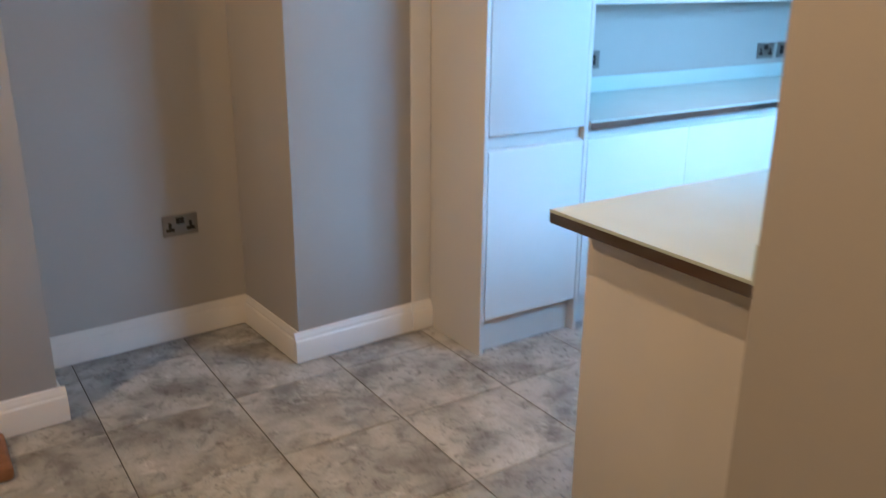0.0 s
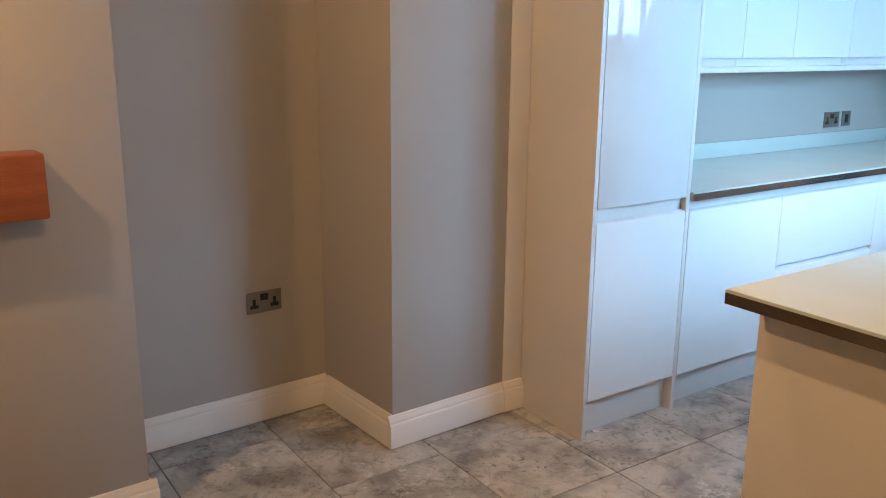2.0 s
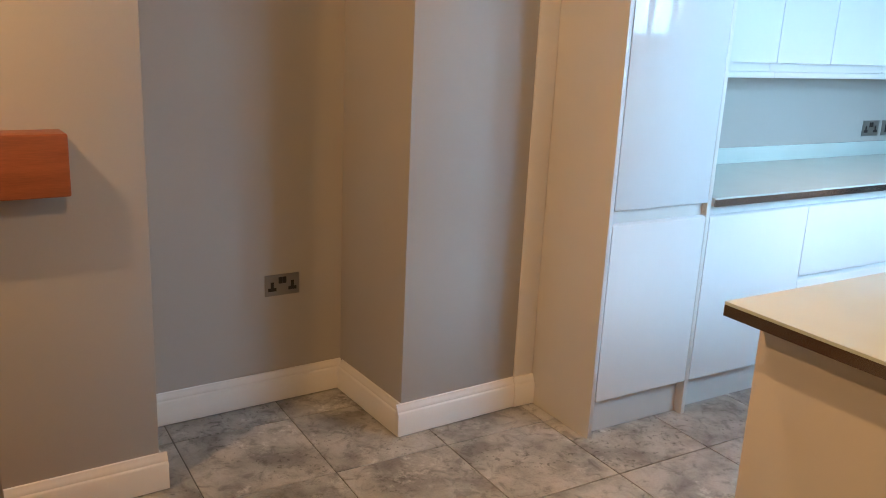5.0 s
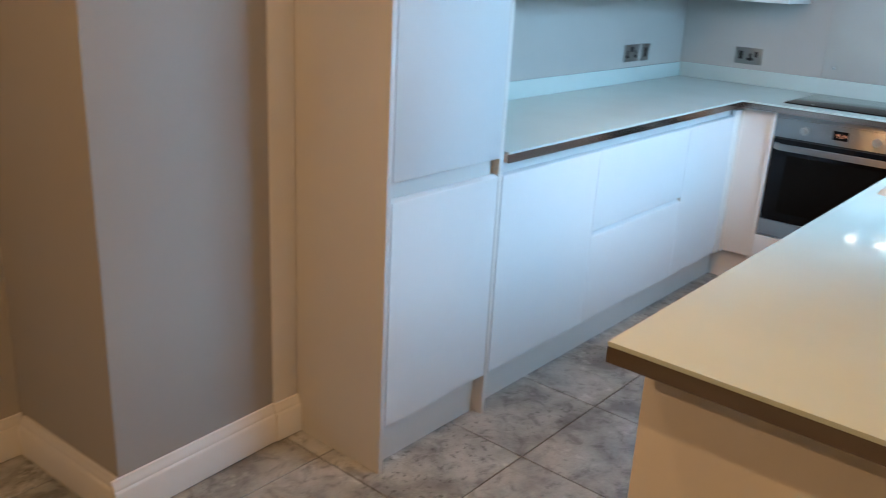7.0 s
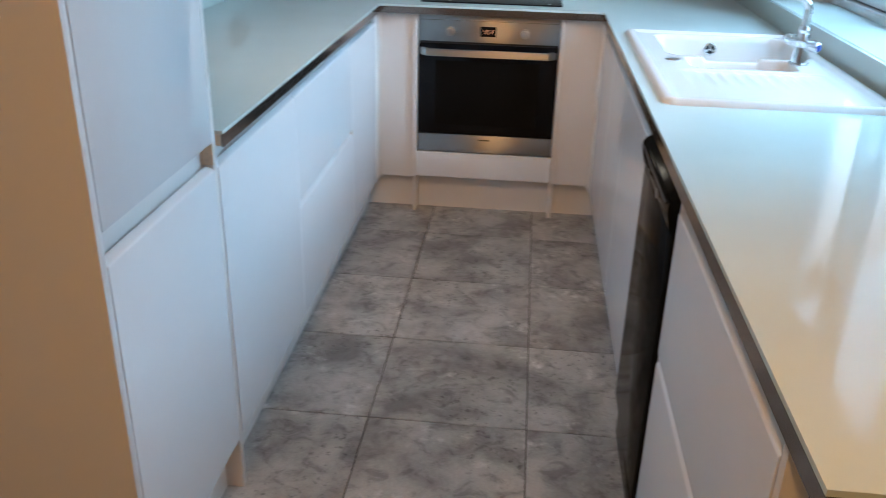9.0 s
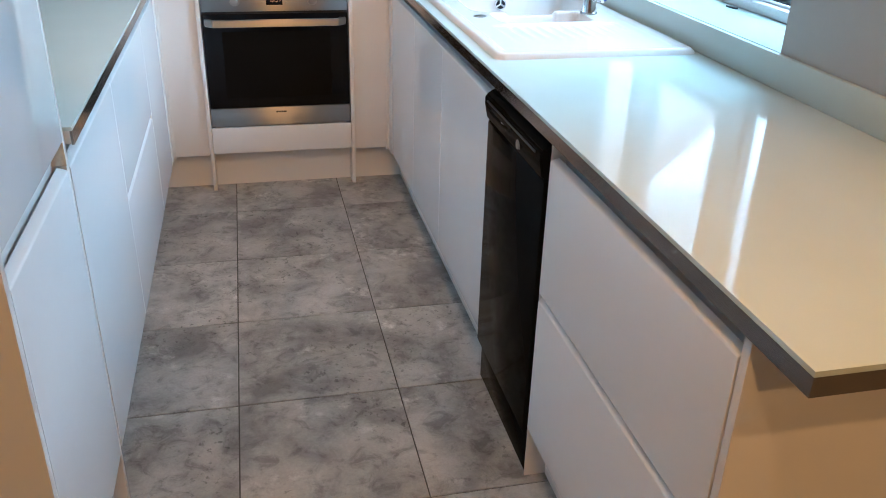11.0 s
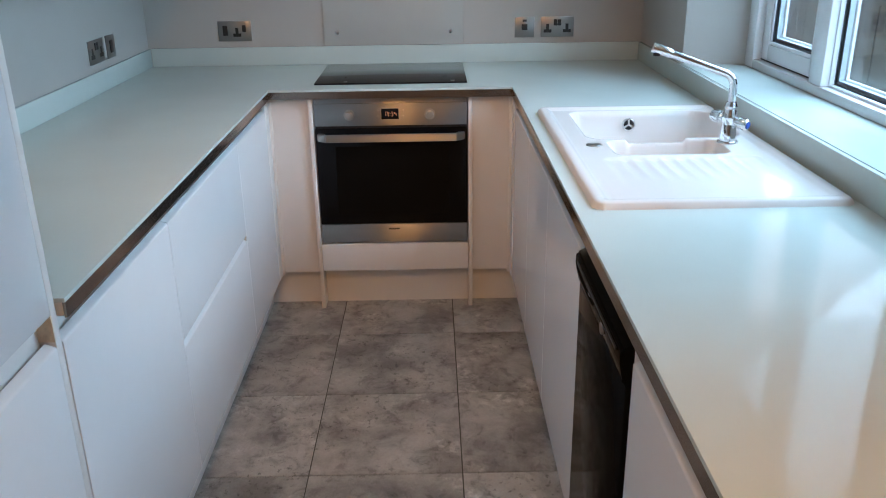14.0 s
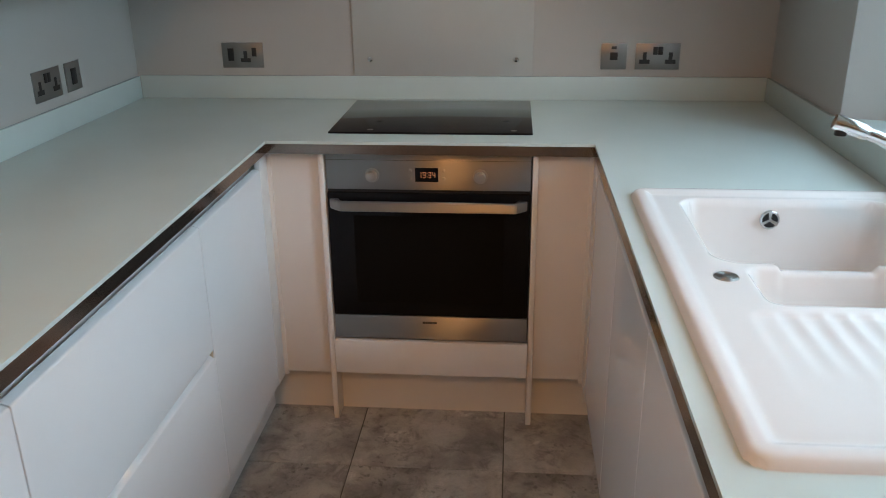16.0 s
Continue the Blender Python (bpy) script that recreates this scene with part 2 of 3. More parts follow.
def tube(bm, pts, r, seg=16):
    """A round bar along a line of points; r is one radius or one for each point."""
    pts = [Vector(p) for p in pts]
    rs = r if isinstance(r, (list, tuple)) else [r] * len(pts)
    rings, side = [], None
    for i, p in enumerate(pts):
        d = (pts[min(i + 1, len(pts) - 1)] - pts[max(i - 1, 0)]).normalized()
        side = (Vector((1, 0, 0)) if abs(d.x) < 0.9 else Vector((0, 1, 0))) if side is None else side
        side = (side - d * side.dot(d)).normalized()
        up = d.cross(side)
        rings.append([bm.verts.new(p + (side * math.cos(k * math.tau / seg) + up * math.sin(k * math.tau / seg)) * rs[i]) for k in range(seg)])
    for a, b in zip(rings, rings[1:]):
        for k in range(seg):
            bm.faces.new((a[k], a[(k + 1) % seg], b[(k + 1) % seg], b[k]))
    bm.faces.new(rings[0])
    bm.faces.new(rings[-1])
    bmesh.ops.recalc_face_normals(bm, faces=bm.faces)
    return bm


def link_mesh(name, bm, material, smooth=True):
    me = bpy.data.meshes.new(name)
    bm.to_mesh(me)
    bm.free()
    me.materials.append(material)
    if smooth:
        for f in me.polygons:
            f.use_smooth = True
        me.set_sharp_from_angle(angle=radians(32))
    return new(name, me)


def thing(name, x, y, z, label, category, group="", kind=""):
    e = new(name)
    e.location = (x, y, z)
    BASE[e.name] = Vector((x, y, z))
    return tagged(e, label, category, group, kind)


def part(name, bm, material, parent, label=""):
    bm.transform(Matrix.Translation(-BASE[parent.name]))
    ob = link_mesh(name, bm, material)
    ob.parent = parent
    BASE[ob.name] = BASE[parent.name]
    return tagged(ob, label)


def solo(name, bm, material, label="", category="", kind=""):
    ob = link_mesh(name, bm, material)
    BASE[ob.name] = Vector((0, 0, 0))
    return tagged(ob, label, category, "", kind)


# ---- structure ----
X_BACK = 0.62       # kitchen wall behind the hob
Y_LEFT = 1.100      # kitchen wall behind the long cabinet run
Y_WIN = -1.105      # inner face of the window wall
X_END = -2.937      # end of the window wall, face of the dining wall
Y_BR = 0.863        # front of chimney breast and pillar
Y_NOOK = 1.372
Y_CB = 0.925        # front of the chimney breast, before the skew
X_BR, X_PIL = -3.983, -3.095
# unseen west and south walls, set far out so less light bounces back
X_WEST, Y_SOUTH = -8.8, -5.8
T = 0.3
solo("wall_back", bx(X_BACK, X_BACK + T, Y_WIN - T, Y_LEFT + T + 0.25, -0.1, CEIL), WALL, "warm unseen grey wall closing the room behind hob", "wall", "structure")
solo("wall_left", bx(-2.423, X_BACK, Y_LEFT, Y_LEFT + T, -0.1, CEIL), WALL, "unseen grey wall closing the room behind long worktop", "wall", "structure")
solo("wall_pillar", bx(X_PIL, -2.47, Y_BR, Y_NOOK + T, -0.1, CEIL, bev=0.003), WALL, "grey painted pillar beside tall cabinet", "wall", "structure")
solo("wall_nook", bx(X_BR - 0.1, X_PIL + 0.1, Y_NOOK, Y_NOOK + T, -0.1, CEIL), WALL, "grey painted back wall of alcove", "wall", "structure")
# chimney breast with a fireplace opening
FX0, FX1, FZ = -5.35, -4.446, 0.86
bm = mb()
box(bm, FX1, X_BR, Y_CB, Y_NOOK + T, -0.1, CEIL, bev=0.003)
box(bm, -6.0, FX0, Y_CB, Y_NOOK + T, -0.1, CEIL, bev=0.003)
box(bm, FX0, FX1, Y_CB, Y_NOOK + T, FZ, CEIL)
solo("wall_chimney_breast", bm, WALL, "grey painted chimney breast with open fireplace", "wall", "structure")
solo("fireplace_lining", bx(FX0, FX1, Y_NOOK - 0.05, Y_NOOK + 0.1, -0.05, FZ), PLASTER, "ochre plaster lining inside the fireplace", "fireplace", "structure")
solo("wall_alcove_west", bx(X_WEST - 0.3, -5.9, Y_NOOK, Y_NOOK + T, -0.1, CEIL), WALL, "unseen grey wall closing the room", "wall", "structure")
solo("wall_west", bx(X_WEST - T, X_WEST, Y_SOUTH - T, Y_NOOK + T, -0.1, CEIL), WALL, "unseen grey wall closing the room", "wall", "structure")
solo("wall_south", bx(X_WEST, X_END + T, Y_SOUTH - T, Y_SOUTH, -0.1, CEIL), WALL, "unseen grey wall closing the room", "wall", "structure")
solo("wall_dining_east", bx(X_END, X_END + T, Y_SOUTH, Y_WIN - T, -0.1, CEIL), WALL, "painted wall of the dining space", "wall", "structure")
WX0, WX1, WZ0, WZ1 = -1.826, -0.027, 0.991, 2.26      # opening at the room face
VX0, VX1, YF0, YF1 = -1.824, -0.088, -1.318, -1.395   # window frame, behind splayed reveals
bm = mb()
prism(bm, [(X_END, Y_WIN), (WX0, Y_WIN), (VX0, YF0), (VX0, Y_WIN - T), (X_END, Y_WIN - T)], "z", -0.1, CEIL)
prism(bm, [(WX1, Y_WIN), (X_BACK, Y_WIN), (X_BACK, Y_WIN - T), (VX1, Y_WIN - T), (VX1, YF0)], "z", -0.1, CEIL)
box(bm, WX0, WX1, Y_WIN - T, Y_WIN, -0.1, WZ0 - 0.012)
box(bm, WX0, WX1, Y_WIN - T, Y_WIN, WZ1, CEIL)
solo("wall_window", bm, WALL, "unseen grey wall closing the room with kitchen window", "wall", "structure")
solo("ceiling", bx(X_WEST - T, X_BACK + T, Y_SOUTH - T, Y_NOOK + T + 0.1, CEIL, CEIL + 0.2), CEILING, "white painted ceiling", "ceiling", "structure")
# pipe boxing between pillar and tall cabinet
solo("trim_pipe_boxing", bx(-2.540, -2.4455, 0.845, Y_BR + 0.03, 0.0, CEIL, bev=0.004), TRIMW, "cream painted pipe boxing strip", "trim", "structure")

SK = [(0, 0.005), (0.023, 0.005), (0.023, 0.094), (0.020, 0.099), (0.016, 0.102), (0.016, 0.107), (0.012, 0.115), (0.008, 0.123), (0.006, 0.129), (0, 0.131)]


def skirting(name, axis, face, sign, a0, a1):
    """A moulded skirting board on a wall face. sign: the way in which it stands off the wall."""
    pts = [(face + sign * d, z) for d, z in SK]
    solo(name, prism(mb(), pts, axis, a0, a1), TRIMW, "white moulded skirting board", "skirting", "structure")


skirting("baseboard_nook", "x", Y_NOOK, -1, X_BR, X_PIL)
skirting("baseboard_pillar_side", "y", X_PIL, -1, Y_BR + 0.0005, Y_NOOK - 0.0235)
skirting("baseboard_pillar", "x", Y_BR, -1, X_PIL - 0.023, -2.5535)
skirting("baseboard_pipe_boxing", "x", 0.845, -1, -2.546, -2.4455)
skirting("baseboard_breast", "x", Y_CB, -1, FX1 + 0.004, X_BR + 0.023)
skirting("baseboard_breast_side", "y", X_BR, 1, Y_CB + 0.0005, Y_NOOK - 0.0235)
skirting("baseboard_west", "y", X_WEST, 1, Y_SOUTH, Y_NOOK)
skirting("baseboard_south", "x", Y_SOUTH, 1, X_WEST, X_END)
skirting("baseboard_dining_east", "y", X_END, -1, Y_SOUTH, Y_WIN - 0.02)

# ---- window ----
SILL = 1.005
win = thing("window_1", -0.98, -1.36, SILL, "white plastic three-light casement window", "window", "", "structure")


def ring(bm, x0, x1, z0, z1, w, y0, y1, bev=0.004, bottom=None):
    b = w if bottom is None else bottom
    box(bm, x0, x0 + w, y0, y1, z0, z1, bev)
    box(bm, x1 - w, x1, y0, y1, z0, z1, bev)
    box(bm, x0 + w, x1 - w, y0, y1, z0, z0 + b, bev)
    box(bm, x0 + w, x1 - w, y0, y1, z1 - w, z1, bev)
    return bm


bm = ring(mb(), VX0, VX1, SILL, WZ1, 0.075, YF0, YF1, 0.004, 0.031)
for xc in (-0.676, -1.298):
    box(bm, xc - 0.044, xc + 0.044, YF0 - 0.001, YF1, SILL + 0.03, WZ1 - 0.05, 0.005)
part("window_frame", bm, UPVC, win)
LIGHTS = [(-0.632, -0.163, True), (-1.254, -0.720, False), (-1.749, -1.342, False)]
for x0, x1, opens in LIGHTS:
    z0, z1 = SILL + 0.031, WZ1 - 0.075
    if opens:
        # the casement closes against the frame from outside, behind a dark seal
        sash = part("sash", ring(mb(), x0 + 0.004, x1 - 0.004, z0 + 0.004, z1 - 0.004, 0.056, YF0 - 0.026, YF1 + 0.004, 0.005), UPVC, win)
        part("seal", ring(mb(), x0 - 0.001, x1 + 0.001, z0 - 0.001, z1 + 0.001, 0.0045, YF0 - 0.030, YF0 - 0.036, 0), SEAL, win)
        part("sash_bead", ring(mb(), x0 + 0.058, x1 - 0.058, z0 + 0.058, z1 - 0.058, 0.014, YF0 - 0.031, YF0 - 0.036, 0.002), UPVC, sash)
        gx0, gx1, gz0, gz1 = x0 + 0.070, x1 - 0.070, z0 + 0.070, z1 - 0.070
    else:
        sash = part("bead", ring(mb(), x0, x1, z0, z1, 0.008, YF0 - 0.024, YF1, 0.002), UPVC, win)
        gx0, gx1, gz0, gz1 = x0 + 0.007, x1 - 0.007, z0 + 0.007, z1 - 0.007
    part("gasket", ring(mb(), gx0 - 0.002, gx1 + 0.002, gz0 - 0.002, gz1 + 0.002, 0.006, YF0 - 0.038, YF0 - 0.044, 0), SEAL, sash)
    part("spacer_bar", ring(mb(), gx0, gx1, gz0, gz1, 0.014, YF0 - 0.047, YF0 - 0.063, 0), ALU, sash)
    part("outer_bead", ring(mb(), gx0, gx1, gz0, gz1, 0.020, YF0 - 0.069, YF1, 0), UPVC, sash)
    for yy in (YF0 - 0.045, YF0 - 0.066):
        pane = part("pane", bx(gx0, gx1, yy - 0.002, yy + 0.002, gz0, gz1), GLASS, sash)
        pane.visible_shadow = False
solo("window_sill", prism(mb(), [(WX0 + 0.002, Y_WIN + 0.001), (WX1 - 0.002, Y_WIN + 0.001), (VX1 - 0.002, YF0), (VX1 - 0.002, YF1), (VX0 + 0.002, YF1), (VX0 + 0.002, YF0)], "z", WZ0 - 0.012, SILL), QUARTZ, "pale glossy stone window sill", "window sill", "structure")

# ---- outside ----
solo("ground", bx(-40, 40, -60, Y_WIN - T, -0.35, -0.15), YARD, "grey paved back yard", "ground", "structure")
fence = thing("fence", -1.0, -3.3, -0.15, "weathered brown timber board fence", "fence")
rng = random.Random(4)
x = X_END + T + 0.02
while x < 6.0:
    w = 0.14 + rng.random() * 0.012
    part("board", bx(x, x + w, -3.3 - rng.random() * 0.012, -3.278, -0.12, 1.75 + rng.random() * 0.015), FENCE, fence)
    x += w + 0.006
for z in (0.25, 1.25):
    part("rail", bx(X_END + T + 0.02, 6, -3.278, -3.22, z, z + 0.09, bev=0.004), FENCE, fence)
shed = thing("shed", 2.0, -2.9, -0.15, "grey-green timber garden shed", "shed")
for k in range(16):
    part("board", bx(1.0 + k * 0.125, 1.0 + k * 0.125 + 0.12, -2.9, -2.88 - 0.004 * (k % 2), -0.15, 1.9), SHED, shed)
part("corner_post", bx(0.94, 1.0, -2.92, -2.86, -0.15, 1.9, bev=0.004), SHED, shed)
part("rail", bx(0.94, 3.0, -2.876, -2.85, 1.02, 1.09, bev=0.003), SHED, shed)
part("roof", bx(0.85, 3.1, -3.6, -2.75, 1.9, 1.96, bev=0.004), SHED, shed)

# ---- tall cabinet ----
FY = 0.473          # front of the left run
tall = thing("tall_cabinet", -2.2, 0.8, 0, "tall white gloss fridge housing with handleless doors", "cabinet")
TX0, TX1 = -2.444, -1.917
part("side_panel", bx(TX0, TX0 + 0.019, FY - 0.001, Y_LEFT + 0.2, 0, 2.15, bev=0.0012), MATTW, tall)
part("side_panel", bx(TX1 - 0.02, TX1, FY + 0.002, Y_LEFT - 0.002, 0, 2.15, bev=0.0012), MATTW, tall)
part("carcass", bx(TX0 + 0.022, TX1 - 0.022, FY + 0.036, Y_LEFT - 0.01, 0.15, 2.15), MATTW, tall)


def front(x0, x1, z0, z1, y=FY, out=-1, top=0.0, low=0.0, th=0.02):
    """A door or drawer front; its top or bottom edge slopes back to give a finger grip."""
    pts = [(y, z0 + 0.0), (y, z1 - 0.003), (y - out * top, z1), (y - out * th, z1), (y - out * th, z0 + low), (y - out * low, z0)]
    if low:
        pts = [(y, z0 + 0.001), (y, z1 - top * 0.2), (y - out * max(top, 0.002), z1), (y - out * th, z1), (y - out * th, z0 + low)]
    elif top:
        pts = [(y, z0), (y, z1 - top), (y - out * 0.003, z1 - top + 0.0035), (y - out * th, z1), (y - out * th, z0)]
    else:
        return bx(x0, x1, y, y - out * th, z0, z1, bev=0.0015)
    bm = prism(mb(), pts, "x", x0, x1)
    bmesh.ops.bevel(bm, geom=list(bm.edges), offset=0.001, segments=1, affect="EDGES")
    return bm


part("upper_door", front(TX0 + 0.024, TX1 - 0.024, 0.906, 2.14), GLOSS, tall)
part("lower_door", front(TX0 + 0.024, TX1 - 0.024, 0.152, 0.855, top=0.010), GLOSS, tall)
part("grip_rail", bx(TX0 + 0.022, TX1 - 0.022, FY + 0.028, FY + 0.0355, 0.80, 0.98), MATTW, tall)
part("rail_end", bx(TX1 - 0.024, TX1 - 0.0205, FY + 0.001, FY + 0.03, 0.857, 0.905), CHIP, tall, "raw cream chipboard rail end")
part("plinth", bx(TX0 + 0.021, TX1 - 0.021, FY + 0.045, FY + 0.06, 0, 0.15), MATTW, tall)

# ---- left base run ----


def base_unit(name, x0, x1, label, drawers, y=FY, out=-1, carcass_top=0.88):
    u = thing(name, (x0 + x1) / 2, y, 0, label, "cabinet")
    part("carcass", bx(x0 + 0.001, x1 - 0.001, y - out * 0.045, y - out * 0.56, 0.15, carcass_top), MATTW, u)
    part("grip_rail", bx(x0, x1, y - out * 0.036, y - out * 0.044, 0.80, 0.887), MATTW, u)
    if drawers:
        part("drawer_front", front(x0 + 0.0015, x1 - 0.0015, 0.532, 0.851, y, out, top=0.008), GLOSS, u)
        part("drawer_front", front(x0 + 0.0015, x1 - 0.0015, 0.152, 0.523, y, out, top=0.014), GLOSS, u)
        part("rail", bx(x0 + 0.0015, x1 - 0.0015, y - out * 0.036, y - out * 0.044, 0.44, 0.60), MATTW, u)
    else:
        part("door", front(x0 + 0.0015, x1 - 0.0015, 0.152, 0.851, y, out, top=0.008), GLOSS, u)
    return u


base_unit("base_cabinet", TX1, -1.308, "white gloss handleless base cabinet", False)
du = base_unit("drawer_cabinet", -1.308, -0.538, "white gloss two-drawer base cabinet", True)
part("rail_end", bx(-0.5425, -0.5405, FY + 0.002, FY + 0.02, 0.511, 0.529), CHIP, du, "raw cream chipboard rail end")
base_unit("base_cabinet", -0.538, -0.05, "white gloss handleless corner cabinet", False)
solo("plinth_left", bx(TX1, 0.075, FY + 0.058, FY + 0.074, 0, 0.149), MATTW, "white plinth under the cabinet run", "plinth", "structure")

# ---- right base run ----
RY = -0.477
RB = -0.05
base_unit("base_cabinet", -0.538, RB, "white gloss corner base cabinet", False, RY, 1, 0.70)
base_unit("base_cabinet", -1.007, -0.538, "white gloss base cabinet under the sink", False, RY, 1, 0.70)
bu = base_unit("base_cabinet", -1.565, -1.007, "white gloss base cabinet beside dishwasher", False, RY, 1, 0.70)
part("side_panel", bx(-1.572, -1.566, RY - 0.004, RY - 0.56, 0.15, 0.887), MATTW, bu)
solo("plinth_right", bx(-1.565, 0.075, RY - 0.074, RY - 0.058, 0, 0.149), MATTW, "white plinth under the sink run", "plinth", "structure")
DX0, DX1 = -2.785, -2.025
pu = base_unit("drawer_cabinet", DX0 + 0.019, DX1, "white gloss two-drawer cabinet of the peninsula", True, RY, 1)
part("end_panel", bx(DX0, DX0 + 0.018, RY - 0.002, Y_WIN + 0.003, 0, 0.887, bev=0.0012), MATTW, pu, "tan-lit white end panel")
part("side_panel", bx(DX1 + 0.0005, DX1 + 0.006, RY - 0.004, RY - 0.56, 0, 0.887), MATTW, pu)
part("plinth", bx(DX0 + 0.019, DX1, RY - 0.074, RY - 0.058, 0, 0.149), MATTW, pu)

# ---- worktop ----
TH, SKIN = 0.036, 0.008
YL, YR = 0.459, -0.468       # inner edges of left and right run
XF = -0.022                  # inner edge of the hob run
XLE, XRE = -1.913, -2.915    # near ends of left and right run
HX0, HX1, HY0, HY1 = -1.44, -0.515, -1.045, -0.56
top = thing("worktop", -0.5, 0, WT - TH, "glossy pale greenish white worktop with taupe edge", "worktop")


def holed(z0, z1, inset):
    """The slab of the sink run in one piece, with the cut-out for the sink."""
    bm = mb()
    xs, ys = (XRE + inset, HX0, HX1, XF + inset), (Y_WIN, HY0, HY1, YR - inset)
    v = [[bm.verts.new((x, y, z1)) for y in ys] for x in xs]
    fs = [bm.faces.new((v[i][j], v[i + 1][j], v[i + 1][j + 1], v[i][j + 1])) for i in range(3) for j in range(3) if (i, j) != (1, 1)]
    down = bmesh.ops.extrude_face_region(bm, geom=fs)["geom"]
    for g in down:
        if isinstance(g, bmesh.types.BMVert):
            g.co.z = z0
    bmesh.ops.recalc_face_normals(bm, faces=bm.faces)
    return bm


for z0, z1, inset, nm, m in ((WT - SKIN, WT, 0.0, "skin", QUARTZ), (WT - TH, WT - SKIN - 0.0002, 0.006, "core", MATTW)):
    part("left_" + nm, bx(XLE + inset, XF + inset, YL + inset, Y_LEFT, z0, z1), m, top)
    part("back_" + nm, bx(XF + inset, X_BACK, Y_WIN, Y_LEFT, z0, z1), m, top)
    part("sink_run_" + nm, holed(z0, z1, inset), m, top)
bm = mb()
box(bm, XLE, XF + 0.004, YL, YL + 0.005, WT - TH, WT - SKIN - 0.0004)
box(bm, XF, XF + 0.005, YR - 0.004, YL + 0.0, WT - TH, WT - SKIN - 0.0004)
box(bm, XRE, XF + 0.004, YR - 0.005, YR, WT - TH, WT - SKIN - 0.0004)
box(bm, XRE, XRE + 0.005, Y_WIN + 0.002, YR - 0.0052, WT - TH, WT - SKIN - 0.0004)
part("edge_band", bm, EDGE, top, "dark taupe metallic edge band")
UP = 1.005
solo("upstand_left", bx(XLE + 0.003, X_BACK - 0.0155, Y_LEFT - 0.015, Y_LEFT, WT + 0.0005, UP - 0.002, bev=0.0015), QUARTZ, "pale stone upstand along the wall", "upstand", "structure")
solo("upstand_back", bx(X_BACK - 0.015, X_BACK, Y_WIN + 0.0155, Y_LEFT - 0.0155, WT + 0.0005, UP, bev=0.0015), QUARTZ, "pale stone upstand behind the hob", "upstand", "structure")
solo("upstand_right", bx(XRE - 0.008, X_BACK - 0.0155, Y_WIN + 0.0015, Y_WIN + 0.0165, WT + 0.0005, UP - 0.001, bev=0.0015), QUARTZ, "pale stone upstand below the window", "upstand", "structure")

# ---- oven housing, oven, hob, splashback, hood ----
oh = thing("oven_housing", 0.2, 0, 0, "white oven housing with side panels and filler boards", "cabinet")
for s in (1, -1):
    part("side_panel", bx(0.006, 0.55, s * 0.301, s * 0.317, 0, 0.887, bev=0.0012), MATTW, oh)
    part("filler_board", bx(0.028, 0.044, s * 0.318, s * 0.516, 0.158, 0.887, bev=0.001), MATTW, oh)
    bm = bx(0.022, 0.046, s * 0.4625, s * 0.489, 0.146, 0.875, bev=0.001)
    part("corner_post", box(bm, -0.0475, 0.023, s * 0.4735, s * 0.489, 0.146, 0.872, bev=0.001), MATTW, oh)
    part("grip_rail", bx(-0.0495, 0.0275, s * 0.5075, s * 0.515, 0.80, 0.887), MATTW, oh)
    part("plinth", bx(0.078, 0.094, s * 0.318, s * 0.545, 0, 0.156), MATTW, oh)
part("filler_drawer", bx(0.0, 0.02, -0.2995, 0.2995, 0.173, 0.287, bev=0.0015), GLOSS, oh)
part("plinth", bx(0.078, 0.094, -0.3, 0.3, 0, 0.17), MATTW, oh)

oven = thing("oven", 0.2, 0, 0.29, "built-in stainless steel oven with black glass door", "oven")
OX = 0.012
part("body", bx(0.036, 0.52, -0.296, 0.296, 0.292, 0.885), BLACK, oven)
part("control_panel", bx(OX, 0.036, -0.297, 0.297, 0.776, 0.8875, bev=0.0015), STEEL, oven)
part("panel_line", bx(OX - 0.0006, OX + 0.001, -0.296, 0.296, 0.8635, 0.8647), EDGE, oven)
part("vent_gap", bx(0.022, 0.036, -0.296, 0.296, 0.760, 0.7795), BLACK, oven)
door = part("door", bx(OX, 0.036, -0.297, 0.297, 0.372, 0.765, bev=0.002), BLACKG, oven, "black glass oven door")
part("door_window", bx(OX - 0.0008, OX + 0.001, -0.222, 0.222, 0.415, 0.695), OVENIN, door)
bm = mb()
prism(bm, [(-0.288, OX - 0.005), (-0.288, OX - 0.014), (-0.255, OX - 0.042), (0.255, OX - 0.042), (0.288, OX - 0.014), (0.288, OX - 0.005), (0.262, OX - 0.005), (0.25, OX - 0.030), (-0.25, OX - 0.030), (-0.262, OX - 0.005)], "z", 0.720, 0.750)
for v in bm.verts:
    v.co.x, v.co.y = v.co.y, v.co.x
bmesh.ops.recalc_face_normals(bm, faces=bm.faces)
bmesh.ops.bevel(bm, geom=list(bm.edges), offset=0.003, segments=2, affect="EDGES")
part("door_handle", bm, STEEL, door, "brushed steel bar handle")
for s in (1, -1):
    part("handle_mount", bx(OX - 0.008, OX + 0.001, s * 0.265, s * 0.287, 0.724, 0.746), STEEL, door)
part("lower_strip", bx(OX, 0.036, -0.297, 0.297, 0.292, 0.370, bev=0.0015), STEEL, oven)
bm = mb()
for k, (a, b) in enumerate(((0.023, 0.015), (0.014, 0.008), (0.007, 0.001), (0.0, -0.008), (-0.009, -0.021))):
    box(bm, OX - 0.0006, OX + 0.001, a, b, 0.346, 0.353)
part("badge", bm, BLACK, oven, "small dark badge")
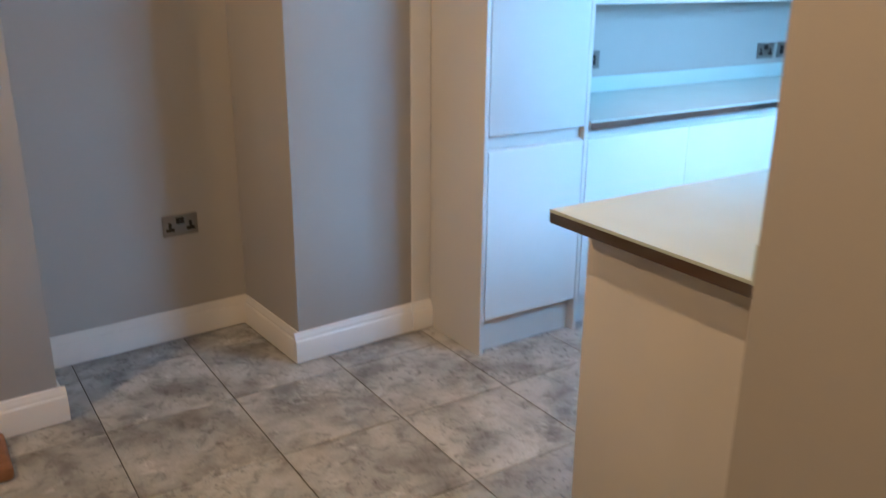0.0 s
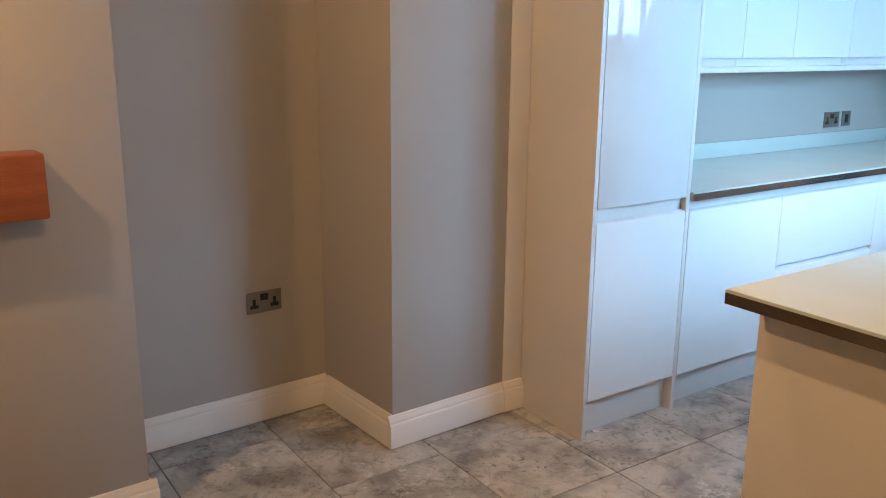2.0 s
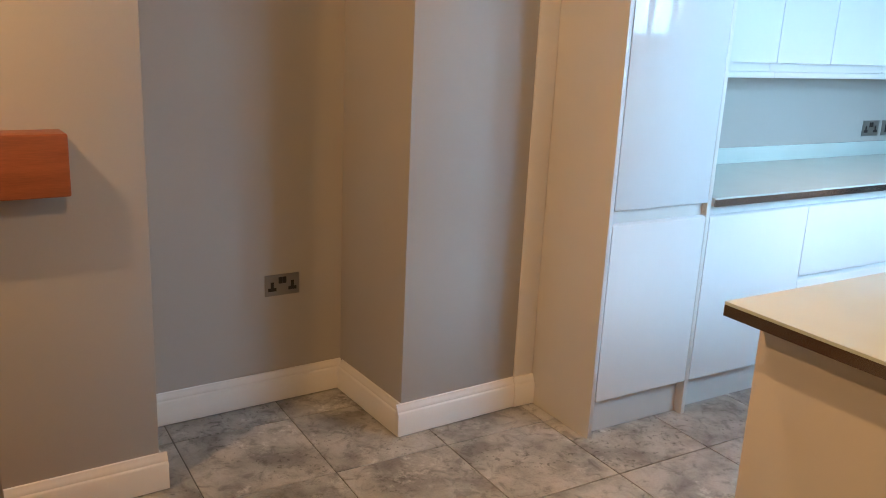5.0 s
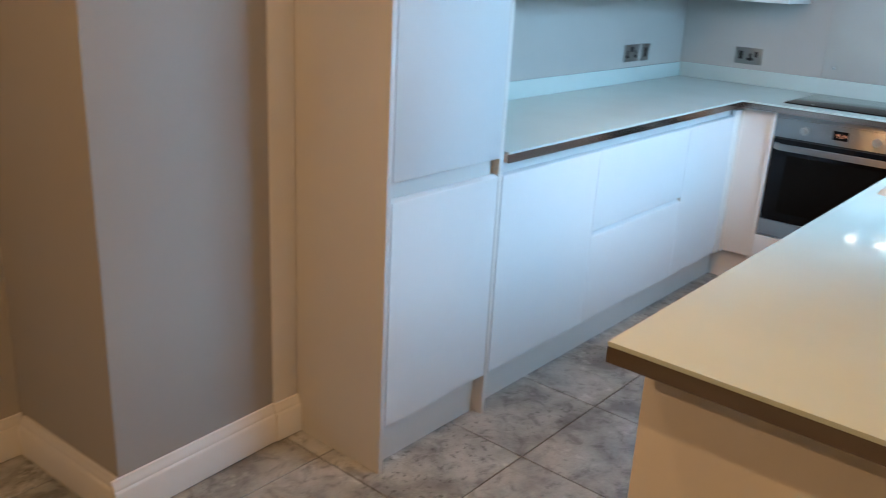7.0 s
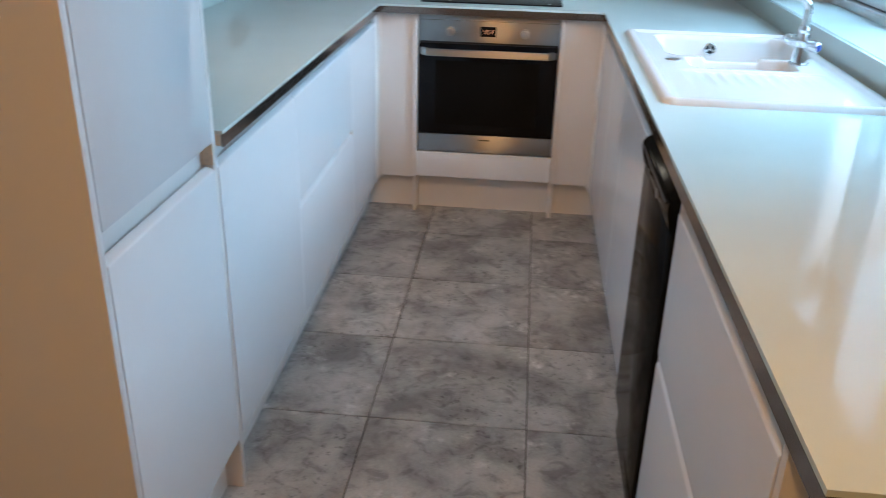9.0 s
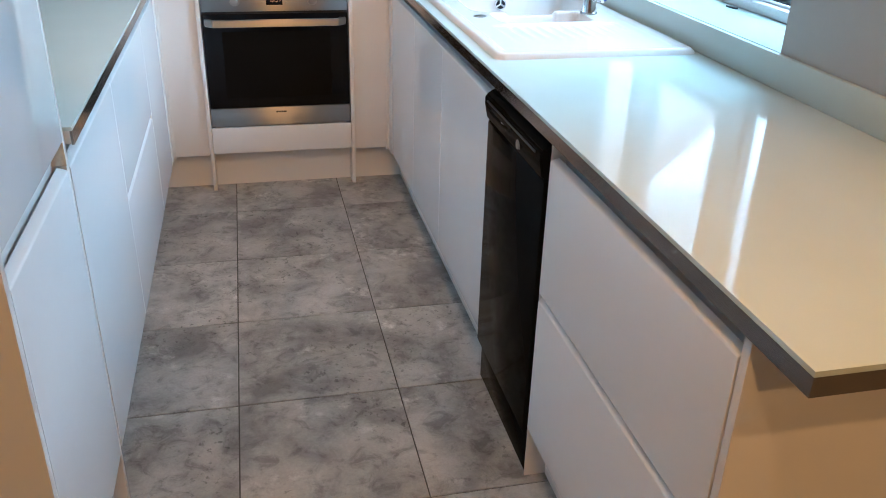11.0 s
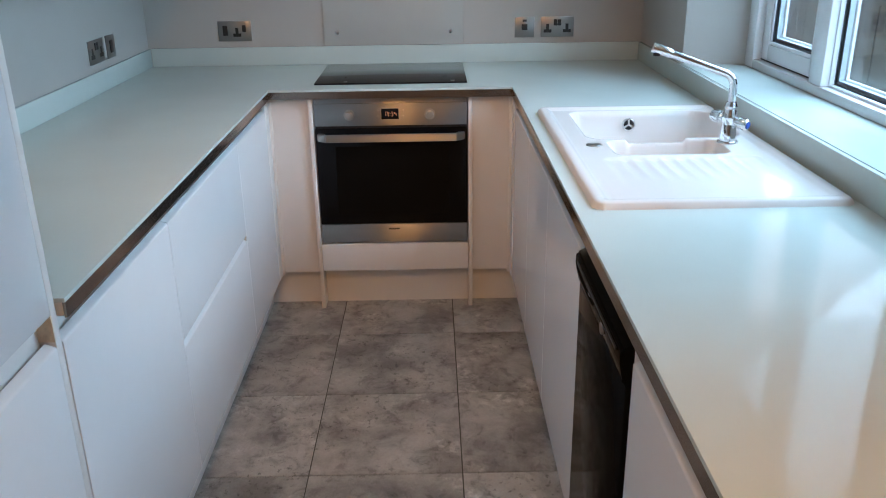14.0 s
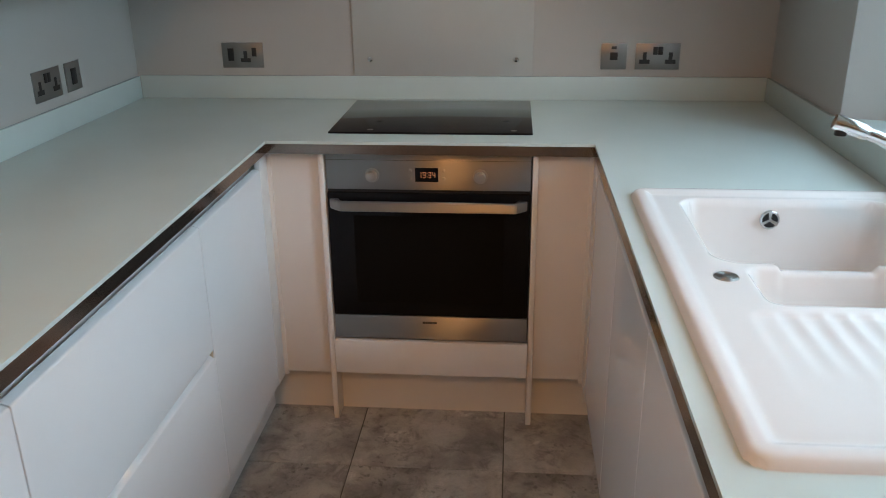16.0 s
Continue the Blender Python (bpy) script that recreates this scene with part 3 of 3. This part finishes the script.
for yk in (0.161, -0.152):
    knob = part("knob", cyl(mb(), (OX - 0.004, yk, 0.819), 0.021, 0.006, "x", 32), SATIN, oven)
    part("knob_grip", cyl(mb(), (OX - 0.003, yk, 0.819), 0.0155, 0.022, "-x", 32, 0.0145, 0.002), SATIN, knob, "domed silver knob")
disp = part("display", bx(OX - 0.0025, OX + 0.001, -0.031, 0.036, 0.801, 0.843, bev=0.001), BLACKG, oven, "black clock display")
part("display_rim", ring(mb(), -0.0335, 0.0385, 0.7985, 0.8455, 0.0025, OX - 0.002, OX + 0.001, 0), STEEL, disp)
for o in disp.children:
    for v in o.data.vertices:
        v.co.x, v.co.y = v.co.y + BASE[o.name].y - BASE[o.name].x, v.co.x + BASE[o.name].x - BASE[o.name].y
SEGS = {"1": "bc", "9": "abcdfg", "3": "abcdg", "4": "bcfg"}


def digit(bm, ch, yc, zc, w=0.0075, h=0.017, th=0.0012):
    x0, x1 = OX - 0.0034, OX - 0.0022
    l, r, u, d = yc + w / 2, yc - w / 2, zc + h / 2, zc - h / 2
    at = {"a": (r, l, u - th, u), "d": (r, l, d, d + th), "g": (r, l, zc - th / 2, zc + th / 2), "b": (r, r + th, zc, u), "c": (r, r + th, d, zc), "f": (l - th, l, zc, u), "e": (l - th, l, d, zc)}
    for s in SEGS[ch]:
        box(bm, x0, x1, *at[s])


bm = mb()
for ch, yc in zip("1934", (0.0215, 0.0095, -0.0065, -0.0185)):
    digit(bm, ch, yc, 0.822)
for dz in (0.004, -0.004):
    box(bm, OX - 0.0034, OX - 0.0022, 0.0005, 0.0021, 0.822 + dz - 0.001, 0.822 + dz + 0.001)
part("clock_digits", bm, DIGITS, disp, "amber clock digits 19:34")
for yk in (0.050, -0.047):
    for zk in (0.834, 0.811):
        part("button", cyl(mb(), (OX, yk, zk), 0.0048, 0.004, "-x", 16, None, 0.001), STEEL, oven)

hob = thing("hob", 0.3, 0, WT, "black glass ceramic hob set in the worktop", "hob")
part("glass_top", bx(0.075, 0.557, -0.300, 0.298, WT + 0.0003, WT + 0.006, bev=0.0018), BLACKG, hob)
for y in (0.178, -0.245):
    part("touch_mark", cyl(mb(), (0.108, y, WT + 0.0059), 0.009, 0.0004, "z", 20), EDGE, hob, "small silver touch mark")

sp = thing("splashback", X_BACK - 0.004, 0, UP, "pale glass splashback with four fixing screws", "splashback")
part("glass_sheet", bx(X_BACK - 0.007, X_BACK - 0.001, -0.306, 0.314, UP + 0.001, 1.56, bev=0.001), SPLASH, sp)
for y in (0.256, -0.249):
    for z in (1.062, 1.50):
        part("screw_cap", cyl(mb(), (X_BACK - 0.006, y, z), 0.0105, 0.006, "-x", 20, 0.008, 0.001), CHROME, sp)

hood = thing("extractor_hood", 0.4, 0, 1.55, "slim stainless extractor hood with lamps over the hob", "extractor hood")
part("canopy", bx(0.16, X_BACK, -0.30, 0.30, 1.565, 1.64, bev=0.004), STEEL, hood)
part("flue", bx(0.38, X_BACK, -0.13, 0.13, 1.641, CEIL - 0.002, bev=0.003), STEEL, hood)
for y in (-0.06, -0.2):
    part("lamp_lens", cyl(mb(), (0.32, y, 1.5644), 0.028, 0.002, "z", 24), LENS, hood)

# ---- wall cabinets ----


def wall_unit(x0, x1, y0, y1, face, label, doors):
    """A wall cabinet with handleless doors and a light pelmet below. face: 'y' doors look to -y, 'x' doors look to -x."""
    z0, z1 = 1.366, 2.15
    u = thing("wall_cabinet", (x0 + x1) / 2, (y0 + y1) / 2, z0, label, "cabinet", "wall cabinets")
    if face == "y":
        part("carcass", bx(x0 + 0.001, x1 - 0.001, y0 + 0.045, y1, 1.395, z1), MATTW, u)
        part("pelmet", bx(x0 + 0.0005, x1 - 0.0005, y0 + 0.004, y1 - 0.002, z0, 1.392, bev=0.002), MATTW, u)
        part("grip_rail", bx(x0 + 0.001, x1 - 0.001, y0 + 0.036, y0 + 0.044, 1.3925, 1.50), MATTW, u)
        for a, b in doors:
            part("door", front(a + 0.0015, b - 0.0015, 1.430, z1 - 0.002, y0, -1, low=0.016), GLOSS, u)
    else:
        part("carcass", bx(x0 + 0.024, x1, y0 + 0.002, y1 - 0.001, 1.395, z1), MATTW, u)
        part("pelmet", bx(x0 + 0.004, x1 - 0.002, y0 + 0.002, y1 - 0.001, z0, 1.392, bev=0.002), MATTW, u)
        for a, b in doors:
            part("door", bx(x0, x0 + 0.02, a + 0.0015, b - 0.0015, 1.430, z1 - 0.002, bev=0.0015), GLOSS, u)
    return u


WY = 0.79
wall_unit(TX1 + 0.001, -1.25, WY, Y_LEFT - 0.002, "y", "white gloss wall cabinet", [(TX1 + 0.001, -1.6), (-1.6, -1.25)])
wall_unit(-1.25, -0.40, WY, Y_LEFT - 0.002, "y", "white gloss wall cabinet", [(-1.25, -0.87), (-0.87, -0.40)])
wall_unit(-0.40, 0.285, WY, Y_LEFT - 0.002, "y", "white gloss corner wall cabinet", [(-0.40, 0.285)])
wall_unit(0.29, X_BACK - 0.002, 0.43, Y_LEFT - 0.002, "x", "white gloss wall cabinet beside the hood", [(0.43, 0.785)])
wall_unit(0.29, X_BACK - 0.002, Y_WIN + 0.002, -0.52, "x", "white gloss wall cabinet near the window", [(Y_WIN + 0.004, -0.522)])

# ---- sink and tap ----
SX0, SX1, SY0, SY1 = -1.503, -0.470, -1.078, -0.505


def smooth(a, b, v):
    k = min(1, max(0, (v - a) / (b - a)))
    return k * k * (3 - 2 * k)


def rounded(x, y, x0, x1, y0, y1, r):
    """Distance inside a rounded rectangle; negative outside."""
    qx, qy = abs(x - (x0 + x1) / 2) - (x1 - x0) / 2 + r, abs(y - (y0 + y1) / 2) - (y1 - y0) / 2 + r
    return -(math.hypot(max(qx, 0), max(qy, 0)) + min(max(qx, qy), 0) - r)


def sink_height(x, y):
    d = rounded(x, y, SX0, SX1, SY0, SY1, 0.035)
    z = WT + 0.016 * math.sqrt(max(0.0, 1 - (1 - min(1, max(0, d / 0.016))) ** 2))
    z -= 0.007 * smooth(0.026, 0.046, d)
    bowl = rounded(x, y, -0.905, -0.535, -1.035, -0.600, 0.05)
    z -= 0.20 * smooth(0.0, 0.022, bowl) + 0.004 * smooth(0.03, 0.12, bowl)
    half = rounded(x, y, -1.08, -0.925, -0.948, -0.644, 0.03)
    z -= 0.105 * smooth(0.0, 0.018, half)
    notch = rounded(x, y, -0.96, -0.88, -0.875, -0.70, 0.02)
    z -= 0.012 * smooth(0.0, 0.012, notch) * (1 - smooth(0.0, 0.02, bowl)) * (1 - smooth(0, 0.02, half))
    drain = rounded(x, y, -1.40, -1.10, -1.007, -0.60, 0.03)
    k = smooth(0.0, 0.02, drain)
    z -= 0.004 * k * smooth(-1.40, -1.10, x)
    rib = smooth(0.0, 0.02, rounded(x, y, -1.335, -1.095, -0.96, -0.635, 0.01)) * smooth(-1.34, -1.15, x)
    z -= 0.0036 * rib * (0.5 + 0.5 * math.cos((y + 0.66) / 0.037 * math.tau)) ** 0.7
    return z


sink = thing("sink", -0.98, -0.8, WT, "white ceramic inset sink with bowls and ribbed drainer", "sink")
NX, NY = 194, 110
bm = mb()
grid = []
for i in range(NX + 1):
    x = SX0 + (SX1 - SX0) * i / NX
    row = []
    for j in range(NY + 1):
        y = SY0 + (SY1 - SY0) * j / NY
        row.append(bm.verts.new((x, y, sink_height(x, y) if rounded(x, y, SX0, SX1, SY0, SY1, 0.035) >= 0 else WT - 0.002)))
    grid.append(row)
for i in range(NX):
    for j in range(NY):
        bm.faces.new((grid[i][j], grid[i + 1][j], grid[i + 1][j + 1], grid[i][j + 1]))
basin = part("basin", bm, CERAMIC, sink)
for f in basin.data.polygons:
    f.use_smooth = True
basin.data.set_sharp_from_angle(angle=radians(150))
ov = part("overflow", cyl(mb(), (-0.548, -0.795, 0.893), 0.022, 0.004, "-x", 28, 0.020, 0.001), CHROME, sink, "chrome overflow grille")
for k in range(3):
    a = k * math.tau / 3 + 0.5
    arc = [(0.0035, a)] + [(0.0165, a + d) for d in (-0.82, -0.4, 0.0, 0.4, 0.82)]
    part("overflow_slot", prism(mb(), [(-0.795 + q * math.cos(w), 0.893 + q * math.sin(w)) for q, w in arc], "x", -0.5533, -0.5515), BLACK, ov)
part("tap_hole_cap", cyl(mb(), (-0.972, -0.603, WT + 0.008), 0.022, 0.004, "z", 28, 0.019, 0.001), STEEL, sink, "dull grey tap hole cap")
part("waste", cyl(mb(), (-0.72, -0.82, WT - 0.196), 0.04, 0.004, "z", 28, 0.036, 0.001), CHROME, sink)

TXC, TYC = -0.962, -0.972
TZ = WT + 0.009
tap = thing("mixer_tap", TXC, TYC, TZ, "chrome two-handle kitchen mixer tap with swivel spout", "tap")
part("base", cyl(cyl(mb(), (TXC, TYC, TZ), 0.029, 0.006, "z", 32, 0.027, 0.001), (TXC, TYC, TZ + 0.006), 0.023, 0.05, "z", 32, 0.018), CHROME, tap)
part("body", tube(mb(), [(TXC, TYC, TZ + 0.05), (TXC, TYC, TZ + 0.062), (TXC, TYC, TZ + 0.075), (TXC, TYC, TZ + 0.092), (TXC, TYC, TZ + 0.10), (TXC, TYC, TZ + 0.112)], [0.018, 0.022, 0.022, 0.016, 0.018, 0.014], 24), CHROME, tap)
SPD = Vector((0.045, 0.215, 0.0)).normalized()
pts = [Vector((TXC, TYC, TZ + 0.10)), Vector((TXC, TYC, TZ + 0.155))]
for k in range(1, 9):
    a = k / 8 * radians(76)
    pts.append(Vector((TXC, TYC, TZ + 0.155)) + SPD * 0.035 * (1 - math.cos(a)) + Vector((0, 0, 0.035 * math.sin(a))))
d = (pts[-1] - pts[-2]).normalized()
pts.append(pts[-1] + d * 0.150)
spout = part("spout", tube(mb(), pts, 0.0105, 20), CHROME, tap)
e = pts[-1]
nozzle = part("nozzle", tube(mb(), [e - d * 0.004, e, e + d * 0.004, e + d * 0.006, e + d * 0.05, e + d * 0.052], [0.0105, 0.0125, 0.0125, 0.0130, 0.0135, 0.0125], 24), CHROME, spout)
part("aerator", tube(mb(), [e + d * 0.04 - Vector((0, 0, 0.010)), e + d * 0.04 - Vector((0, 0, 0.019))], 0.0095, 18), BLACK, nozzle)
HD = Vector((-0.75, -0.62, 0)).normalized()
for s, mk in ((1, BLUE), (-1, CHROME)):
    c = Vector((TXC, TYC, TZ + 0.062))
    v = (HD * s + Vector((0, 0, 0.12 * -s))).normalized()
    hnd = part("handle", tube(mb(), [c + v * 0.015, c + v * 0.028, c + v * 0.030, c + v * 0.034, c + v * 0.052, c + v * 0.056], [0.012, 0.013, 0.017, 0.0185, 0.0165, 0.012], 12), CHROME, tap)
    part("cap", tube(mb(), [c + v * 0.0555, c + v * 0.058], [0.0105, 0.009], 14), mk, hnd)

# ---- dishwasher ----
dw = thing("dishwasher", -1.82, -0.75, 0, "black slimline freestanding dishwasher under the worktop", "dishwasher")
W0, W1 = -2.018, -1.577
part("cabinet", bx(W0 + 0.004, W1 - 0.004, RY - 0.03, -1.06, 0.02, 0.879, bev=0.003), BLACKW, dw)
part("door", bx(W0, W1, RY + 0.008, RY - 0.028, 0.128, 0.795, bev=0.006), BLACKW, dw)
prof = [(RY - 0.028, 0.797), (RY + 0.010, 0.797), (RY + 0.014, 0.812), (RY + 0.020, 0.845), (RY + 0.017, 0.862), (RY + 0.006, 0.868), (RY - 0.010, 0.877), (RY - 0.028, 0.877)]
bm = prism(mb(), prof, "x", W0, W1)
bmesh.ops.bevel(bm, geom=[e for e in bm.edges if not e.is_boundary], offset=0.004, segments=2, affect="EDGES")
cp = part("control_panel", bm, BLACKW, dw, "bulging black control panel")
part("grip", bx(W0 + 0.03, W1 - 0.03, RY + 0.0125, RY + 0.0215, 0.8485, 0.853), BLACK, cp)
lip = [(W1 - 0.012, 0.846), (W1 - 0.03, 0.834), (W1 - 0.08, 0.828), (W1 - 0.16, 0.828), (W1 - 0.21, 0.833), (W1 - 0.235, 0.846)]
part("handle_lip", tube(mb(), [Vector((px, RY + 0.0165, pz)) for px, pz in lip], 0.0045, 10), BLACKW, cp)
part("power_button", cyl(mb(), (-1.861, RY + 0.010, 0.824), 0.012, 0.010, "y", 24, 0.011, 0.001), PLATE, cp, "round silver button")
bm = mb()
for k in range(4):
    box(bm, -1.767 + k * 0.011, -1.759 + k * 0.011, RY + 0.0155, RY + 0.0185, 0.826, 0.833)
part("badge", bm, LOGO, cp, "small silver badge")
part("kick_plate", bx(W0 + 0.006, W1 - 0.006, RY - 0.006, RY - 0.024, 0.004, 0.122, bev=0.003), BLACKW, dw)

# ---- sockets ----


def socket(c, normal, kind, label):
    """A steel socket plate on a wall; c: middle on the wall face. normal: '-x', '-y'."""
    wide = 0.147 if kind in ("double", "cooker") else 0.087
    s = thing("wall_socket", *c, label, "socket", "wall sockets")
    right = {"-x": Vector((0, -1, 0)), "-y": Vector((1, 0, 0))}[normal]
    out = {"-x": Vector((-1, 0, 0)), "-y": Vector((0, -1, 0))}[normal]

    def b(u0, u1, v0, v1, n0, n1, bev=0.0):
        p, q = Vector(c) + right * u0 + out * n0 + Vector((0, 0, v0)), Vector(c) + right * u1 + out * n1 + Vector((0, 0, v1))
        return bx(p.x, q.x, p.y, q.y, p.z, q.z, bev=bev)

    h = 0.0435
    part("plate", b(-wide / 2, wide / 2, -h, h, 0, 0.005, 0.0012), PLATE, s)

    def pins(u):
        bm = b(u - 0.0065, u + 0.0065, -0.010, 0.014, 0.003, 0.0056)
        part("earth_hole", bm, BLACK, s)
        part("pin_hole", b(u - 0.0175, u + 0.0175, -0.024, -0.010, 0.003, 0.0056), BLACK, s)
    if kind == "double":
        pins(-0.043)
        pins(0.043)
        for u in (-0.0085, 0.0085):
            part("rocker", b(u - 0.008, u + 0.008, 0.006, 0.033, 0.003, 0.0075, 0.001), BLACK, s)
    elif kind == "cooker":
        part("rocker", b(-0.052, -0.031, -0.019, 0.024, 0.003, 0.0085, 0.001), BLACK, s)
        pins(0.010)
        part("rocker", b(0.034, 0.050, -0.004, 0.026, 0.003, 0.0075, 0.001), BLACK, s)
    elif kind == "single":
        part("rocker", b(-0.013, 0.013, -0.012, 0.014, 0.003, 0.0075, 0.001), BLACK, s)
        part("indicator", b(-0.009, 0.009, 0.024, 0.034, 0.003, 0.0062, 0.0005), BLACK, s)
    else:
        part("rocker", b(-0.015, 0.015, -0.024, 0.024, 0.003, 0.0075, 0.001), BLACK, s)
    for u in (-wide / 2 + 0.009, wide / 2 - 0.009):
        p = Vector(c) + right * u + out * 0.0045
        part("screw", cyl(mb(), p - (out * 0.0 if normal == "-x" else Vector((0, 0.002, 0))), 0.0032, 0.0016, "-x" if normal == "-x" else "y", 12), PLATE, s)
    return s


SZ = 1.075
socket((X_BACK, 0.708, SZ), "-x", "cooker", "steel cooker switch and socket plate")
socket((X_BACK, -0.578, SZ - 0.002), "-x", "single", "steel single switch plate")
socket((X_BACK, -0.724, SZ - 0.002), "-x", "double", "steel double socket plate")
socket((0.018, Y_LEFT, SZ), "-y", "double", "steel double socket plate")
socket((-1.333, Y_LEFT, SZ + 0.012), "-y", "spur", "steel fused switch plate beside tall cabinet")
socket((0.168, Y_LEFT, SZ), "-y", "spur", "steel fused switch plate")
nook_socket = socket((-3.360, Y_NOOK, 0.497), "-y", "double", "steel double socket plate in the alcove")

# ---- mantel, hearth, small things ----
bm = bx(-5.55, -4.212, 0.815, Y_CB, 1.026, 1.200, bev=0.006, seg=3)
mantel = solo("mantel_beam", bm, BEAM, "orange-brown stained timber mantel beam on chimney breast", "mantel")
solo("hearth_board", bx(-5.5, -4.160, 0.525, 0.775, 0.0, 0.052, bev=0.015, seg=3), HEARTHW, "brown timber hearth board on the tiled floor", "hearth")
bm = mb()
prism(bm, [(-1.30, -1.30), (-1.262, -1.292), (-1.258, -1.284), (-1.285, -1.287), (-1.302, -1.292)], "z", SILL + 0.0005, SILL + 0.005)
solo("window_wedge", bm, BLACK, "small dark plastic wedge on the sill", "wedge")
# unseen fittings at every ceiling lamp, the two added peninsula ones too
for i, (x, y) in enumerate([d[:2] for d in DINING] + KITCHEN):
    dl = thing("downlight", x, y, CEIL, "recessed steel ceiling downlight, placed out of view", "downlight", "ceiling downlights")
    bm = mb()
    tube(bm, [(x, y, CEIL), (x, y, CEIL - 0.004), (x, y, CEIL - 0.006)], [0.045, 0.044, 0.04], 28)
    part("bezel", bm, STEEL, dl)
    part("lens", cyl(mb(), (x, y, CEIL - 0.0085), 0.027, 0.002, "z", 24), LENS, dl)

# the old hall walls stand a little out of square with the kitchen
PIVOT = Vector((-2.5, 0.84, 0))
SKEW = Matrix.Translation(PIVOT + Vector((0.013, -0.009, 0))) @ Matrix.Rotation(radians(3.2), 4, "Z") @ Matrix.Translation(-PIVOT)
for nm in ("wall_pillar", "wall_nook", "wall_chimney_breast", "fireplace_lining", "wall_alcove_west", "baseboard_nook", "baseboard_pillar_side", "baseboard_pillar", "baseboard_breast", "baseboard_breast_side", "mantel_beam"):
    ob = bpy.data.objects[nm]
    ob.matrix_basis = SKEW @ ob.matrix_basis
nook_socket.matrix_basis = SKEW @ Matrix.Translation(nook_socket.location)

# ---- floor and its tiles ----
floor = solo("floor", bx(X_WEST - 0.1, X_BACK + 0.1, Y_SOUTH - 0.1, Y_NOOK + 0.1, -0.12, -0.0035), GROUT, "grey concrete-look square floor tiles", "floor", "structure")
P, PX0, PY0, G = 0.4525, -0.243, 0.219, 0.002
bm = mb()
lo, hi, c = P / 2 - G, P / 2 - G - 0.0012, 0.0012
vb = [bm.verts.new((sx * lo, sy * lo, -0.009)) for sx, sy in ((-1, -1), (1, -1), (1, 1), (-1, 1))]
vm = [bm.verts.new((sx * lo, sy * lo, -c)) for sx, sy in ((-1, -1), (1, -1), (1, 1), (-1, 1))]
vt = [bm.verts.new((sx * hi, sy * hi, 0)) for sx, sy in ((-1, -1), (1, -1), (1, 1), (-1, 1))]
bm.faces.new(vt)
for a, b in ((vb, vm), (vm, vt)):
    for k in range(4):
        bm.faces.new((a[k], a[(k + 1) % 4], b[(k + 1) % 4], b[k]))
tile_mesh = bpy.data.meshes.new("tile")
bm.to_mesh(tile_mesh)
bm.free()
tile_mesh.materials.append(TILE)
for i in range(-20, 3):
    for j in range(-14, 4):
        cx, cy = PX0 + (i + 0.5) * P, PY0 + (j + 0.5) * P
        inside = (X_WEST < cx < X_BACK and cy < Y_NOOK + 0.2 and cy > (Y_SOUTH if cx < X_END + 0.1 else Y_WIN))
        if inside:
            ob = new("tile", tile_mesh)
            ob.parent = floor
            ob.location = (cx, cy, 0)
